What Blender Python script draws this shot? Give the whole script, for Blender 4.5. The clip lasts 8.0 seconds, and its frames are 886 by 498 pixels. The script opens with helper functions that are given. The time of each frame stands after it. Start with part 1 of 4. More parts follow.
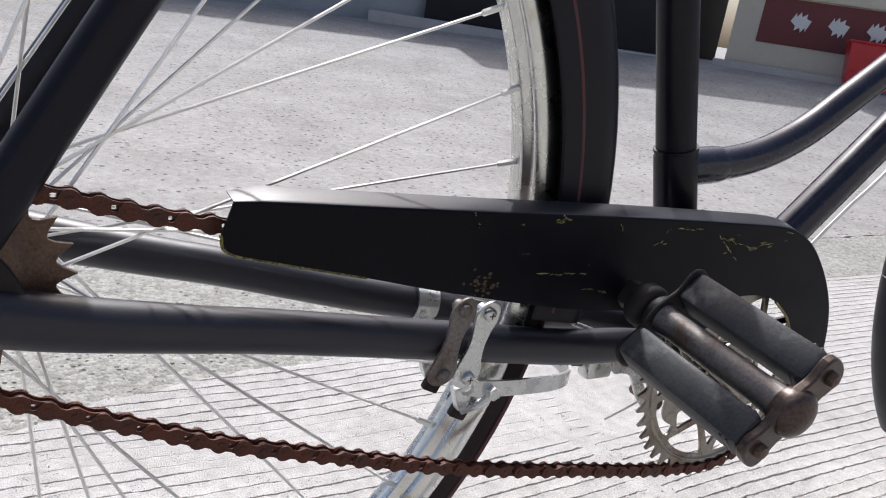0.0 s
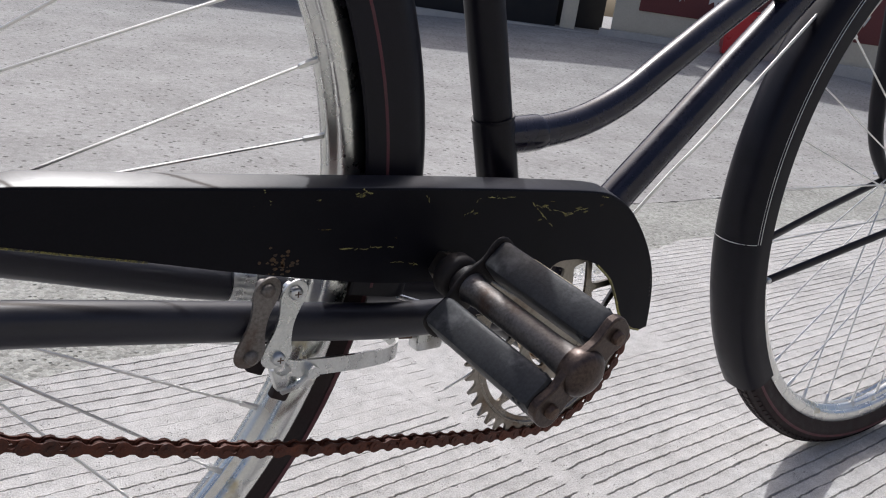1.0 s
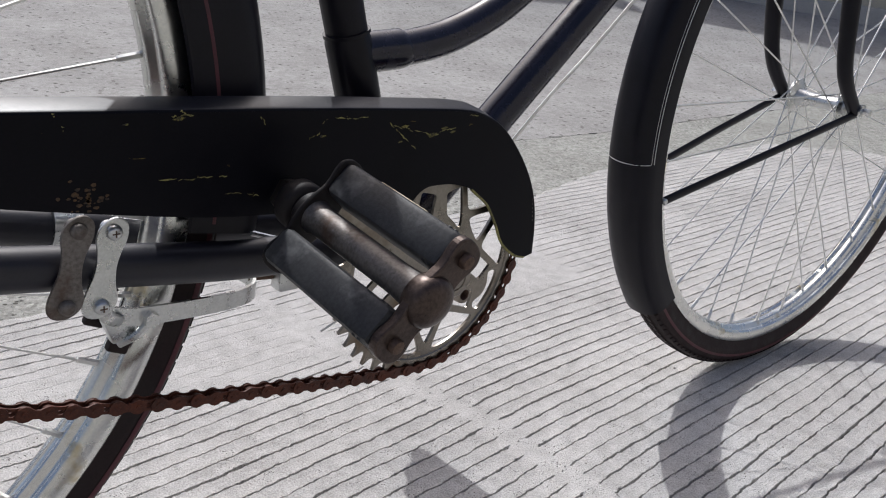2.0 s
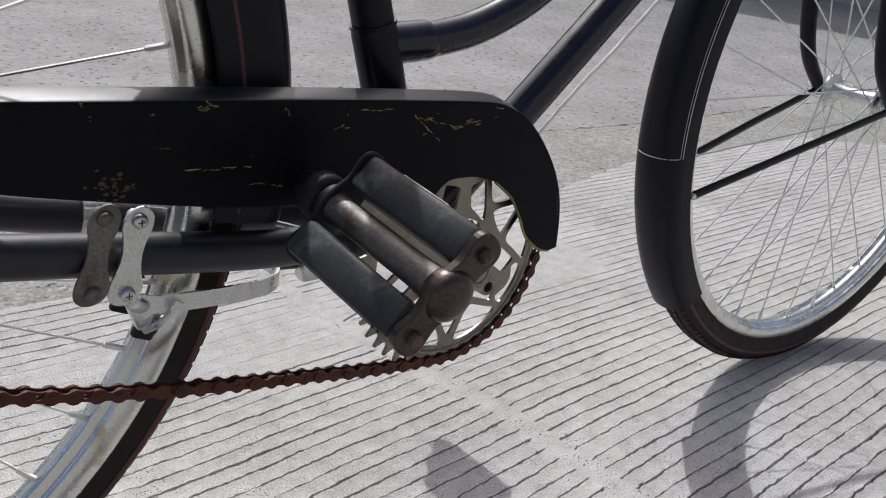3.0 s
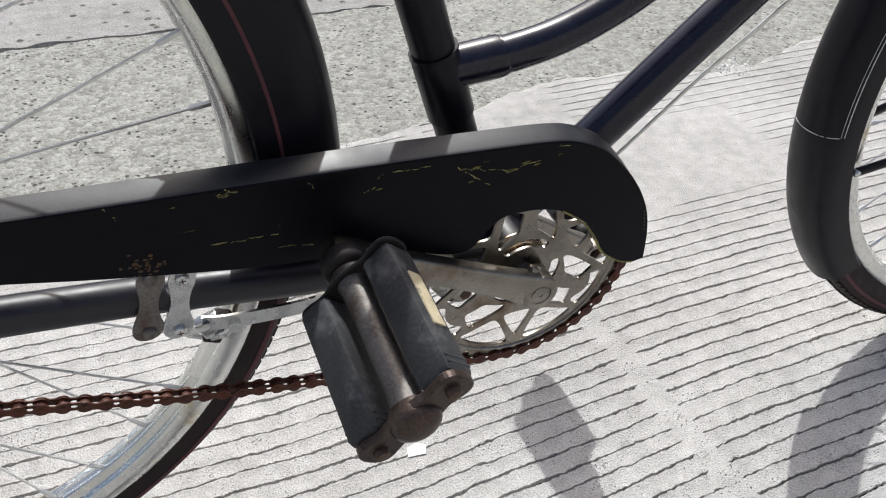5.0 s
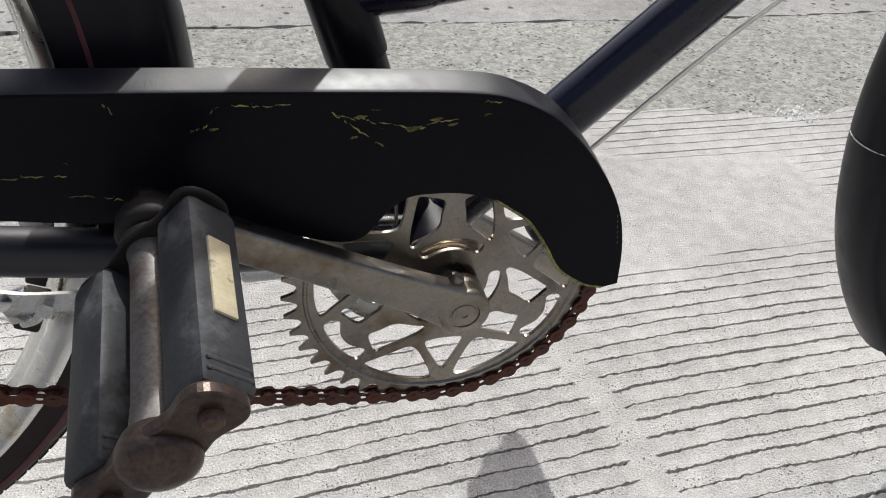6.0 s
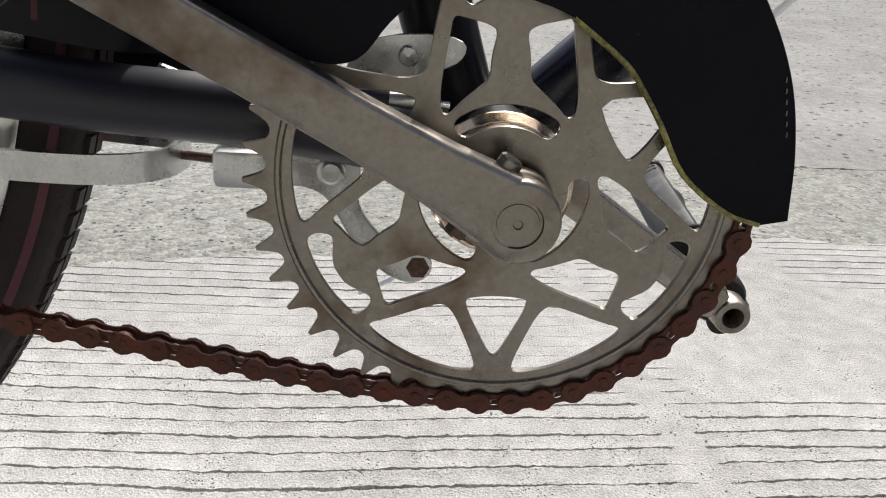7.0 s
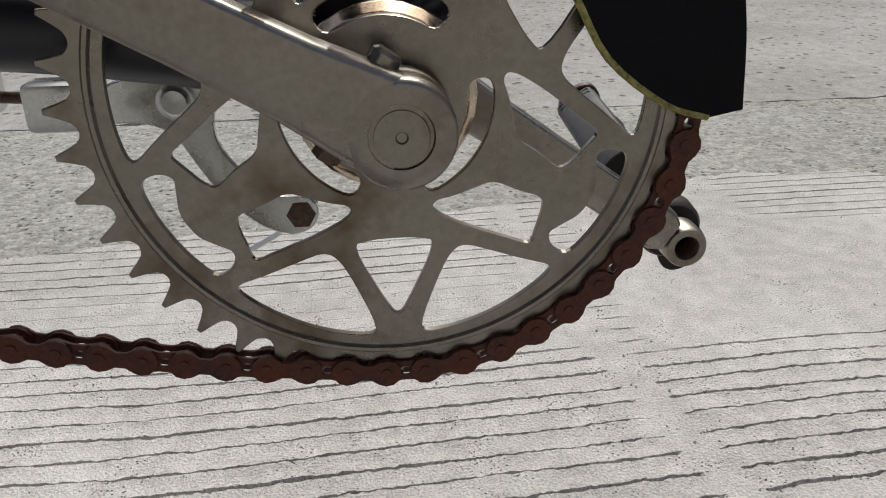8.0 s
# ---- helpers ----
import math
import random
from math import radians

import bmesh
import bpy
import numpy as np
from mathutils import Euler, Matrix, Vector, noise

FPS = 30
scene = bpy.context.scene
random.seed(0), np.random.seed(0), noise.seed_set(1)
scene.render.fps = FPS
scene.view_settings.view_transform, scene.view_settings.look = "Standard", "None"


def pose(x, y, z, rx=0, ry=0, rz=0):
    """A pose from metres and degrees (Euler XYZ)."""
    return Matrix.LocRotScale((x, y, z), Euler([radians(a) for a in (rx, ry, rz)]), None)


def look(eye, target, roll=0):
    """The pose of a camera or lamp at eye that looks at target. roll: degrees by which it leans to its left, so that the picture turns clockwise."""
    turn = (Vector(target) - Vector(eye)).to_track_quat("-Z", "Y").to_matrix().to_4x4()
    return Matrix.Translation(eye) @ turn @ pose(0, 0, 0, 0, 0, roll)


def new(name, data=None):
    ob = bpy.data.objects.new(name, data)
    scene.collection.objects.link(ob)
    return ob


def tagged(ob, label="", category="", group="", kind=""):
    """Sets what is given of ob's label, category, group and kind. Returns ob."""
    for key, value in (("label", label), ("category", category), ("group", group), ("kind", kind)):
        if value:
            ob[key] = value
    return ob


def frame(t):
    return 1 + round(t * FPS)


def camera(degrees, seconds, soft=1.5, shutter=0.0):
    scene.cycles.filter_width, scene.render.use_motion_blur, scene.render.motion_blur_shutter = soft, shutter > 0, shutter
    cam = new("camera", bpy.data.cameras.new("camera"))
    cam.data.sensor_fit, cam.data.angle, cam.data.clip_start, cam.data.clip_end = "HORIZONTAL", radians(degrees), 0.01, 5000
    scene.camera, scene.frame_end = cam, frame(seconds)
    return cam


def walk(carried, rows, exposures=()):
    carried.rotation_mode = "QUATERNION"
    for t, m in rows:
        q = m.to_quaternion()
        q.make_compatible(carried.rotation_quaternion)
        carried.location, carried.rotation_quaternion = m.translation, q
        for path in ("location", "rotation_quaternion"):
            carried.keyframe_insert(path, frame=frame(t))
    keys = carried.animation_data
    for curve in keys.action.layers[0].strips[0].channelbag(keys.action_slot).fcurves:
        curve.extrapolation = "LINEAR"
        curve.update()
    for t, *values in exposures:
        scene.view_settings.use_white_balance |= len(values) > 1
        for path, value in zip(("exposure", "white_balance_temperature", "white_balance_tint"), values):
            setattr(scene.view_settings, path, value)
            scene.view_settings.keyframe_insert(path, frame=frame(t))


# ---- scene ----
# ---- camera ----
cam = camera(58.5, 8.0, soft=1.1)
# seconds, eye, a point looked at, roll in degrees
PATH = [
    (0, (-0.531, -0.439, 0.54), (0.477, 1.185, -0.048), 9.1),
    (0.5, (-0.502, -0.458, 0.543), (0.61, 1.098, -0.041), 9.2),
    (1, (-0.473, -0.47, 0.548), (0.725, 1.009, -0.065), 8.6),
    (1.5, (-0.43, -0.475, 0.538), (0.859, 0.901, -0.129), 8.6),
    (2, (-0.403, -0.476, 0.529), (0.899, 0.86, -0.192), 7.4),
    (2.2, (-0.403, -0.474, 0.525), (0.884, 0.866, -0.215), 7.3),
    (3.3, (-0.393, -0.483, 0.543), (0.812, 0.909, -0.238), 7.1),
    (3.5, (-0.385, -0.505, 0.607), (0.751, 0.856, -0.319), 7.1),
    (4, (-0.348, -0.555, 0.738), (0.546, 0.783, -0.45), 2.9),
    (4.2, (-0.334, -0.553, 0.754), (0.498, 0.784, -0.478), 3),
    (5.3, (-0.207, -0.42, 0.676), (0.347, 0.995, -0.623), 4.7),
    (5.5, (-0.18, -0.412, 0.66), (0.343, 1.029, -0.625), 5.6),
    (6, (-0.112, -0.398, 0.584), (0.363, 1.132, -0.614), 5.2),
    (6.5, (-0.051, -0.361, 0.453), (0.069, 1.364, -0.553), 4.2),
    (7, (-0.031, -0.337, 0.38), (0.031, 1.515, -0.374), 2.8),
    (7.5, (-0.034, -0.326, 0.36), (0.021, 1.519, -0.409), 0.8),
    (8, (-0.005, -0.285, 0.344), (0.162, 1.535, -0.47), -0.9),
]
EXPOSURES = [(0.0, 0.28, 6160, 11), (0.6, 0.14, 6160, 11), (1.0, -0.04, 6160, 11), (1.5, 0.04, 6140, 11), (2.2, -0.24, 6160, 10), (4.2, -0.25, 6190, 9),
             (5.3, 0.20, 6300, 7), (6.0, 0.0, 6330, 7), (6.5, -0.19, 6420, 7), (7.0, 0.11, 6460, 7), (7.5, -0.08, 6460, 7), (8.0, -0.29, 6470, 6)]
walk(cam, [(t, look(eye, aim, roll)) for t, eye, aim, roll in PATH], EXPOSURES)

# ---- light ----
SUN = Vector((0.242, 0.785, 1.0)).normalized()      # towards the sun
world = bpy.data.worlds.new("sky")
scene.world = world
world.use_nodes = True
wn = world.node_tree
sky = wn.nodes.new("ShaderNodeTexSky")
sky.sky_type = "NISHITA"
sky.sun_disc = False
sky.sun_elevation = math.asin(SUN.z)
sky.sun_rotation = math.atan2(SUN.x, SUN.y)
wn.links.new(sky.outputs[0], wn.nodes["Background"].inputs[0])
wn.nodes["Background"].inputs[1].default_value = 0.15
sky.air_density, sky.dust_density, sky.ozone_density = 0.7, 5.0, 0.4
sun = new("sun", bpy.data.lights.new("sun", "SUN"))
sun.data.energy, sun.data.angle, sun.data.color = 3.08, radians(0.9), (1.0, 0.992, 0.968)
sun.matrix_world = look(SUN * 10, (0, 0, 0))


# ---- materials ----
def surface(name, dark, light, rough=0.5, metal=0.0, scale=60.0, fine=600.0, bump=0.1, stretch=(1, 1, 1),
            spread=(0.3, 0.7), rough_spread=0.12, spots=None, spot_scale=30.0, spot_at=0.62, spot_soft=0.04, spot_rough=None,
            coat=0.0, spot_stretch=(1, 1, 1), spec=0.5):
    """Two colours mixed by coarse and fine grain, uneven gloss, fine relief, and spots of a third colour."""
    m = bpy.data.materials.new(name)
    m.use_nodes = True
    nt = m.node_tree
    b = nt.nodes["Principled BSDF"]
    N, L = nt.nodes.new, nt.links.new
    tc, info = N("ShaderNodeTexCoord"), N("ShaderNodeObjectInfo")
    mp = N("ShaderNodeMapping")
    mp.inputs["Scale"].default_value = stretch
    add = N("ShaderNodeVectorMath")
    add.operation = "ADD"
    L(tc.outputs["Object"], mp.inputs["Vector"])
    L(mp.outputs[0], add.inputs[0])
    L(info.outputs["Random"], add.inputs[1])

    def grain(s, detail=6.0, vec=add, rough_=0.6):
        n = N("ShaderNodeTexNoise")
        n.inputs["Scale"].default_value, n.inputs["Detail"].default_value = s, detail
        n.inputs["Roughness"].default_value = rough_
        L(vec.outputs[0], n.inputs["Vector"])
        return n.outputs[0]

    def remap(src, a, b_, lo=0.0, hi=1.0):
        r = N("ShaderNodeMapRange")
        r.inputs[1].default_value, r.inputs[2].default_value = a, b_
        r.inputs[3].default_value, r.inputs[4].default_value = lo, hi
        L(src, r.inputs[0])
        return r.outputs[0]

    big, small = grain(scale), grain(fine, 3.0)
    avg = N("ShaderNodeMath")
    avg.operation = "MULTIPLY_ADD"
    avg.inputs[1].default_value = 0.55
    L(big, avg.inputs[0])
    half = N("ShaderNodeMath")
    half.operation = "MULTIPLY"
    half.inputs[1].default_value = 0.45
    L(small, half.inputs[0])
    L(half.outputs[0], avg.inputs[2])
    mix = N("ShaderNodeMix")
    mix.data_type = "RGBA"
    L(remap(avg.outputs[0], *spread), mix.inputs[0])
    mix.inputs[6].default_value, mix.inputs[7].default_value = (*dark, 1), (*light, 1)
    colour = mix.outputs[2]
    rough_out = remap(big, 0.3, 0.7, rough - rough_spread, rough + rough_spread)
    if spots:
        mp2 = N("ShaderNodeMapping")
        mp2.inputs["Scale"].default_value = spot_stretch
        L(tc.outputs["Object"], mp2.inputs["Vector"])
        s = remap(grain(spot_scale, 5.0, mp2, 0.65), spot_at, spot_at + spot_soft)
        mx = N("ShaderNodeMix")
        mx.data_type = "RGBA"
        L(s, mx.inputs[0])
        L(colour, mx.inputs[6])
        mx.inputs[7].default_value = (*spots, 1)
        colour = mx.outputs[2]
        if spot_rough is not None:
            mr = N("ShaderNodeMix")
            L(s, mr.inputs[0])
            L(rough_out, mr.inputs[2])
            mr.inputs[3].default_value = spot_rough
            rough_out = mr.outputs[0]
    L(colour, b.inputs["Base Color"])
    L(rough_out, b.inputs["Roughness"])
    b.inputs["Metallic"].default_value = metal
    b.inputs["Specular IOR Level"].default_value = spec
    b.inputs["Coat Weight"].default_value = coat
    b.inputs["Coat Roughness"].default_value = 0.12
    if bump:
        bp = N("ShaderNodeBump")
        bp.inputs["Strength"].default_value, bp.inputs["Distance"].default_value = bump, 0.002
        L(avg.outputs[0], bp.inputs["Height"])
        L(bp.outputs[0], b.inputs["Normal"])
    return m


PAINT = surface("black_paint", (0.004, 0.004, 0.007), (0.009, 0.008, 0.014), 0.38, scale=40, bump=0.05, coat=0.04, rough_spread=0.10, spec=0.20)
NAVY = surface("navy_black_paint", (0.005, 0.005, 0.013), (0.010, 0.010, 0.028), 0.27, scale=40, bump=0.04, coat=0.2, rough_spread=0.08, spec=0.4)
GRIME = surface("grimy_black_paint", (0.008, 0.007, 0.008), (0.022, 0.018, 0.018), 0.55, scale=22, fine=350, bump=0.12, spec=0.22, spots=(0.055, 0.042, 0.034), spot_scale=9, spot_at=0.56, spot_soft=0.2)
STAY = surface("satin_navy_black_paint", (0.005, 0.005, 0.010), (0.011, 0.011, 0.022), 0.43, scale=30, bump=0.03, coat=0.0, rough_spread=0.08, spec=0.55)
GUARD = surface("scratched_black_paint", (0.0028, 0.0028, 0.0050), (0.0065, 0.0062, 0.0095), 0.40, scale=25, bump=0.05, coat=0.0, spec=0.10,
                spots=(0.16, 0.12, 0.03), spot_scale=60, spot_at=0.70, spot_soft=0.015, spot_rough=0.6, spot_stretch=(0.5, 1, 2.6))
# guard paint again, dusty, made lighter and glossier for the sunlit top
FLANGE = surface("dusty_sunlit_black_paint", (0.008, 0.008, 0.013), (0.022, 0.022, 0.028), 0.43, scale=30, fine=500, bump=0.05, coat=0.0, spec=0.48, spread=(0.35, 0.75), rough_spread=0.08)
PRIMER = surface("worn_primer", (0.08, 0.068, 0.02), (0.36, 0.33, 0.10), 0.55, scale=50, spread=(0.4, 0.6))
CHIP = surface("chipped_paint", (0.008, 0.007, 0.004), (0.22, 0.19, 0.03), 0.5, scale=260, fine=900, spread=(0.44, 0.60))
RUBBER = surface("pedal_rubber", (0.018, 0.018, 0.020), (0.058, 0.059, 0.062), 0.55, scale=30, fine=420, bump=0.12, spec=0.35, spots=(0.12, 0.12, 0.122), spot_scale=26, spot_at=0.57, spot_soft=0.12)
TYRE = surface("tyre_rubber", (0.011, 0.007, 0.007), (0.026, 0.015, 0.016), 0.66, scale=60, bump=0.2, spec=0.3)
MAROON = surface("maroon_rubber_line", (0.050, 0.012, 0.018), (0.105, 0.023, 0.033), 0.6, scale=90)
CHROME = surface("chrome", (0.62, 0.63, 0.62), (0.84, 0.84, 0.80), 0.27, 1.0, scale=30, bump=0.02, rough_spread=0.06,
                 spots=(0.42, 0.33, 0.14), spot_scale=14, spot_at=0.60, spot_soft=0.12, spot_rough=0.32)
ZINC = surface("zinc_plate", (0.50, 0.51, 0.50), (0.72, 0.73, 0.73), 0.30, 1.0, scale=80, bump=0.06)
STEEL = surface("dull_steel", (0.215, 0.195, 0.165), (0.335, 0.310, 0.275), 0.31, 1.0, scale=24, fine=420, bump=0.035, rough_spread=0.14,
                spots=(0.13, 0.082, 0.045), spot_scale=13, spot_at=0.53, spot_soft=0.18, spot_rough=0.55)
BRASS = surface("stained_bright_steel", (0.36, 0.25, 0.15), (0.66, 0.58, 0.48), 0.22, 1.0, scale=40, bump=0.03)
SPOKE = surface("spoke_steel", (0.74, 0.74, 0.73), (0.80, 0.80, 0.79), 0.38, 1.0, scale=60, bump=0.0)
RUST = surface("rusty_chain_steel", (0.020, 0.005, 0.003), (0.120, 0.029, 0.011), 0.56, 0.25, scale=70, fine=700, bump=0.25, spread=(0.32, 0.68))
RUSTY = surface("rusty_steel", (0.06, 0.035, 0.025), (0.17, 0.11, 0.08), 0.5, 0.55, scale=60, fine=600, bump=0.2, spread=(0.35, 0.65))
SPINDLE = surface("worn_spindle_steel", (0.075, 0.064, 0.058), (0.27, 0.25, 0.235), 0.54, 0.6, scale=36, fine=500, bump=0.10, rough_spread=0.14, spots=(0.09, 0.055, 0.038), spot_scale=26, spot_at=0.55, spot_soft=0.15)
CAPSTEEL = surface("grimy_cap_steel", (0.030, 0.020, 0.017), (0.105, 0.075, 0.062), 0.36, 0.6, scale=50, fine=500, bump=0.15, spread=(0.35, 0.65))
CREAM = surface("cream_reflector", (0.46, 0.39, 0.25), (0.68, 0.59, 0.40), 0.5, scale=60, spots=(0.16, 0.15, 0.13), spot_scale=70, spot_at=0.62, spot_soft=0.08)
WHITEPAINT = surface("white_line_paint", (0.60, 0.60, 0.58), (0.75, 0.75, 0.72), 0.5, scale=90)


def concrete(name, dark, light, pit, grain=380.0, cells=0.0, cell_mix=0.0, pits=150.0, pit_size=0.16, pit_share=0.52, bump=0.8, contrast=(0.38, 0.62)):
    """Concrete: cloudy stains, sandy grain, scattered pits and, where it is worn, the stones in it."""
    m = bpy.data.materials.new(name)
    m.use_nodes = True
    nt = m.node_tree
    b = nt.nodes["Principled BSDF"]
    N, L = nt.nodes.new, nt.links.new
    tc = N("ShaderNodeTexCoord").outputs["Object"]

    def tex(scale, detail=4.0):
        n = N("ShaderNodeTexNoise")
        n.inputs["Scale"].default_value, n.inputs["Detail"].default_value, n.inputs["Roughness"].default_value = scale, detail, 0.62
        L(tc, n.inputs["Vector"])
        return n.outputs[0]

    def op(kind, x, y):
        n = N("ShaderNodeMath")
        n.operation = kind
        for i, v in enumerate((x, y)):
            if isinstance(v, (int, float)):
                n.inputs[i].default_value = v
            else:
                L(v, n.inputs[i])
        return n.outputs[0]

    def ramp(x, lo, hi, a=0.0, c=1.0):
        n = N("ShaderNodeMapRange")
        for i, v in enumerate((lo, hi, a, c)):
            n.inputs[i + 1].default_value = v
        L(x, n.inputs[0])
        return n.outputs[0]

    def mixed(f, c0, c1):
        n = N("ShaderNodeMix")
        n.data_type = "RGBA"
        for i, v in ((0, f), (6, c0), (7, c1)):
            if isinstance(v, tuple):
                n.inputs[i].default_value = (*v, 1)
            elif isinstance(v, float):
                n.inputs[i].default_value = v
            else:
                L(v, n.inputs[i])
        return n.outputs[2]

    cloud, mid, fine = tex(3.0, 5.0), tex(40.0, 4.0), tex(grain, 2.0)
    tone = op("ADD", op("ADD", op("MULTIPLY", cloud, 0.28), op("MULTIPLY", mid, 0.27)), op("MULTIPLY", fine, 0.45))
    colour = mixed(ramp(tone, *contrast), dark, light)
    height = op("ADD", op("MULTIPLY", fine, 0.6), op("MULTIPLY", mid, 0.4))
    if cells:
        v = N("ShaderNodeTexVoronoi")
        v.inputs["Scale"].default_value = cells
        L(tc, v.inputs["Vector"])
        sep = N("ShaderNodeSeparateColor")
        L(v.outputs["Color"], sep.inputs[0])
        stone = mixed(sep.outputs[0], tuple(c * 0.45 for c in dark), tuple(min(c * 1.15, 0.75) for c in light))
        colour = mixed(cell_mix, colour, stone)
        height = op("ADD", height, op("MULTIPLY", ramp(v.outputs["Distance"], 0.0, 0.7, 1.0, 0.0), 0.5))
    v = N("ShaderNodeTexVoronoi")
    v.inputs["Scale"].default_value = pits
    L(tc, v.inputs["Vector"])
    hole = op("MULTIPLY", ramp(v.outputs["Distance"], pit_size, pit_size + 0.12, 1.0, 0.0), ramp(tex(24.0, 3.0), pit_share, pit_share + 0.06))
    colour = mixed(hole, colour, pit)
    L(colour, b.inputs["Base Color"])
    b.inputs["Roughness"].default_value = 0.88
    b.inputs["Specular IOR Level"].default_value = 0.3
    bp = N("ShaderNodeBump")
    bp.inputs["Strength"].default_value, bp.inputs["Distance"].default_value = bump, 0.003
    L(op("SUBTRACT", height, op("MULTIPLY", hole, 0.9)), bp.inputs["Height"])
    L(bp.outputs[0], b.inputs["Normal"])
    return m


SLAB = concrete("grooved_concrete", (0.29, 0.276, 0.260), (0.64, 0.624, 0.602), (0.13, 0.12, 0.105), 520.0, pits=300.0, pit_size=0.13, pit_share=0.53, bump=0.95, contrast=(0.36, 0.635))
ROAD = concrete("coarse_concrete", (0.185, 0.182, 0.160), (0.425, 0.422, 0.388), (0.09, 0.086, 0.072), 230.0, cells=120.0, cell_mix=0.36, pits=90.0, pit_size=0.20, pit_share=0.52, bump=1.0)
STREET = concrete("street_concrete", (0.20, 0.192, 0.18), (0.42, 0.41, 0.395), (0.085, 0.08, 0.07), 300.0, pits=34.0, pit_size=0.17, pit_share=0.47, bump=0.7)
# silt colour taken darker to paint in the grooves' shade
GROOVE_DARK = surface("groove_silt_shade", (0.022, 0.020, 0.018), (0.10, 0.092, 0.083), 0.95, scale=120, fine=900, bump=0.3, spec=0.2)
CHIPS = surface("pale_mortar", (0.55, 0.54, 0.52), (0.80, 0.79, 0.77), 0.7, scale=200, fine=900)
CRUMB = surface("concrete_crumbs", (0.20, 0.19, 0.17), (0.60, 0.58, 0.54), 0.9, scale=300, fine=900)
SHADEWALL = surface("unseen_wall_grey", (0.26, 0.25, 0.24), (0.36, 0.35, 0.33), 0.85, scale=2, fine=40, bump=0.1)
WALLW = surface("cream_plaster", (0.55, 0.50, 0.40), (0.68, 0.63, 0.52), 0.85, scale=3, fine=60, bump=0.2)
WALLM = surface("maroon_plaster", (0.13, 0.035, 0.035), (0.19, 0.06, 0.055), 0.8, scale=4, fine=80, bump=0.2)
WALLG = surface("grey_painted_metal", (0.30, 0.32, 0.34), (0.40, 0.42, 0.44), 0.6, scale=2, fine=40, bump=0.1)
# near-black, so the doorways' shade is in the colour
DARK = surface("opening_shade", (0.006, 0.006, 0.008), (0.015, 0.015, 0.018), 0.7, scale=4)
KERB = surface("kerb_stone", (0.34, 0.33, 0.31), (0.50, 0.48, 0.45), 0.9, scale=6, fine=90, bump=0.4)
REDP = surface("red_plastic", (0.45, 0.01, 0.02), (0.58, 0.02, 0.03), 0.35, scale=12, bump=0.02)
PAPER = surface("white_paper", (0.70, 0.70, 0.68), (0.80, 0.80, 0.78), 0.8, scale=60)


# ---- mesh helpers ----
def thing(name, at=(0, 0, 0), turn=(0, 0, 0)):
    e = new(name)
    e.empty_display_size = 0.05
    e.matrix_world = pose(*at, *turn)
    return e


def smooth(me, angle=40):
    me.polygons.foreach_set("use_smooth", [True] * len(me.polygons))
    me.set_sharp_from_angle(angle=radians(angle))
    return me


def hang(ob, parent):
    if parent:
        ob.parent = parent
    return ob


def part(name, bm, material, parent, label="", angle=40):
    me = bm
    if isinstance(bm, bmesh.types.BMesh):
        me = bpy.data.meshes.new(name)
        bmesh.ops.recalc_face_normals(bm, faces=bm.faces)
        bm.to_mesh(me)
        bm.free()
    else:
        angle = min(angle, 12)
    if not me.materials:
        me.materials.append(material)
    smooth(me, angle)
    ob = hang(new(name, me), parent)
    if label:
        tagged(ob, label)
    return ob


def tube(bm, pts, radius, segs=14, caps=True, flat=1.0, up=(0, 1, 0)):
    """A round (or flattened) tube along points; radius: one number or one for each point."""
    pts = [Vector(p) for p in pts]
    rs = radius if isinstance(radius, (list, tuple)) else [radius] * len(pts)
    if len(rs) != len(pts):
        rs = [float(v) for v in np.interp(np.linspace(0, 1, len(pts)), np.linspace(0, 1, len(rs)), rs)]
    rings, side = [], None
    for i, p in enumerate(pts):
        d = (pts[min(i + 1, len(pts) - 1)] - pts[max(i - 1, 0)]).normalized()
        if side is None:
            ref = Vector(up) if abs(d.dot(Vector(up))) < 0.95 else Vector((1, 0, 0))
            side = d.cross(ref).normalized()
        side = (side - d * side.dot(d)).normalized()
        v = d.cross(side)
        rings.append([bm.verts.new(p + (side * math.cos(a) + v * math.sin(a) * flat) * rs[i])
                      for a in (2 * math.pi * k / segs for k in range(segs))])
    for a, b in zip(rings, rings[1:]):
        for k in range(segs):
            bm.faces.new((a[k], a[(k + 1) % segs], b[(k + 1) % segs], b[k]))
    if caps:
        bm.faces.new(rings[0][::-1])
        bm.faces.new(rings[-1])
    return bm


def spline(pts, n=8):
    """Points of a smooth curve through the given ones."""
    P = [Vector(p) for p in pts]
    P = [P[0] * 2 - P[1]] + P + [P[-1] * 2 - P[-2]]
    out = []
    for i in range(1, len(P) - 2):
        for k in range(n):
            t = k / n
            a, b, c, d = P[i - 1:i + 3]
            out.append(0.5 * ((2 * b) + (c - a) * t + (2 * a - 5 * b + 4 * c - d) * t * t + (3 * b - a - 3 * c + d) * t ** 3))
    return out + [P[-2]]


def box(bm, size, at=(0, 0, 0), bevel=0.0, turn=None):
    r = bmesh.ops.create_cube(bm, size=1.0)["verts"]
    m = Matrix.Translation(at) @ (turn or Matrix()) @ Matrix.Diagonal((*size, 1))
    bmesh.ops.transform(bm, matrix=m, verts=r)
    if bevel:
        es = {e for v in r for e in v.link_edges}
        bmesh.ops.bevel(bm, geom=list(es), offset=bevel, segments=2, affect="EDGES", profile=0.5)
    return bm


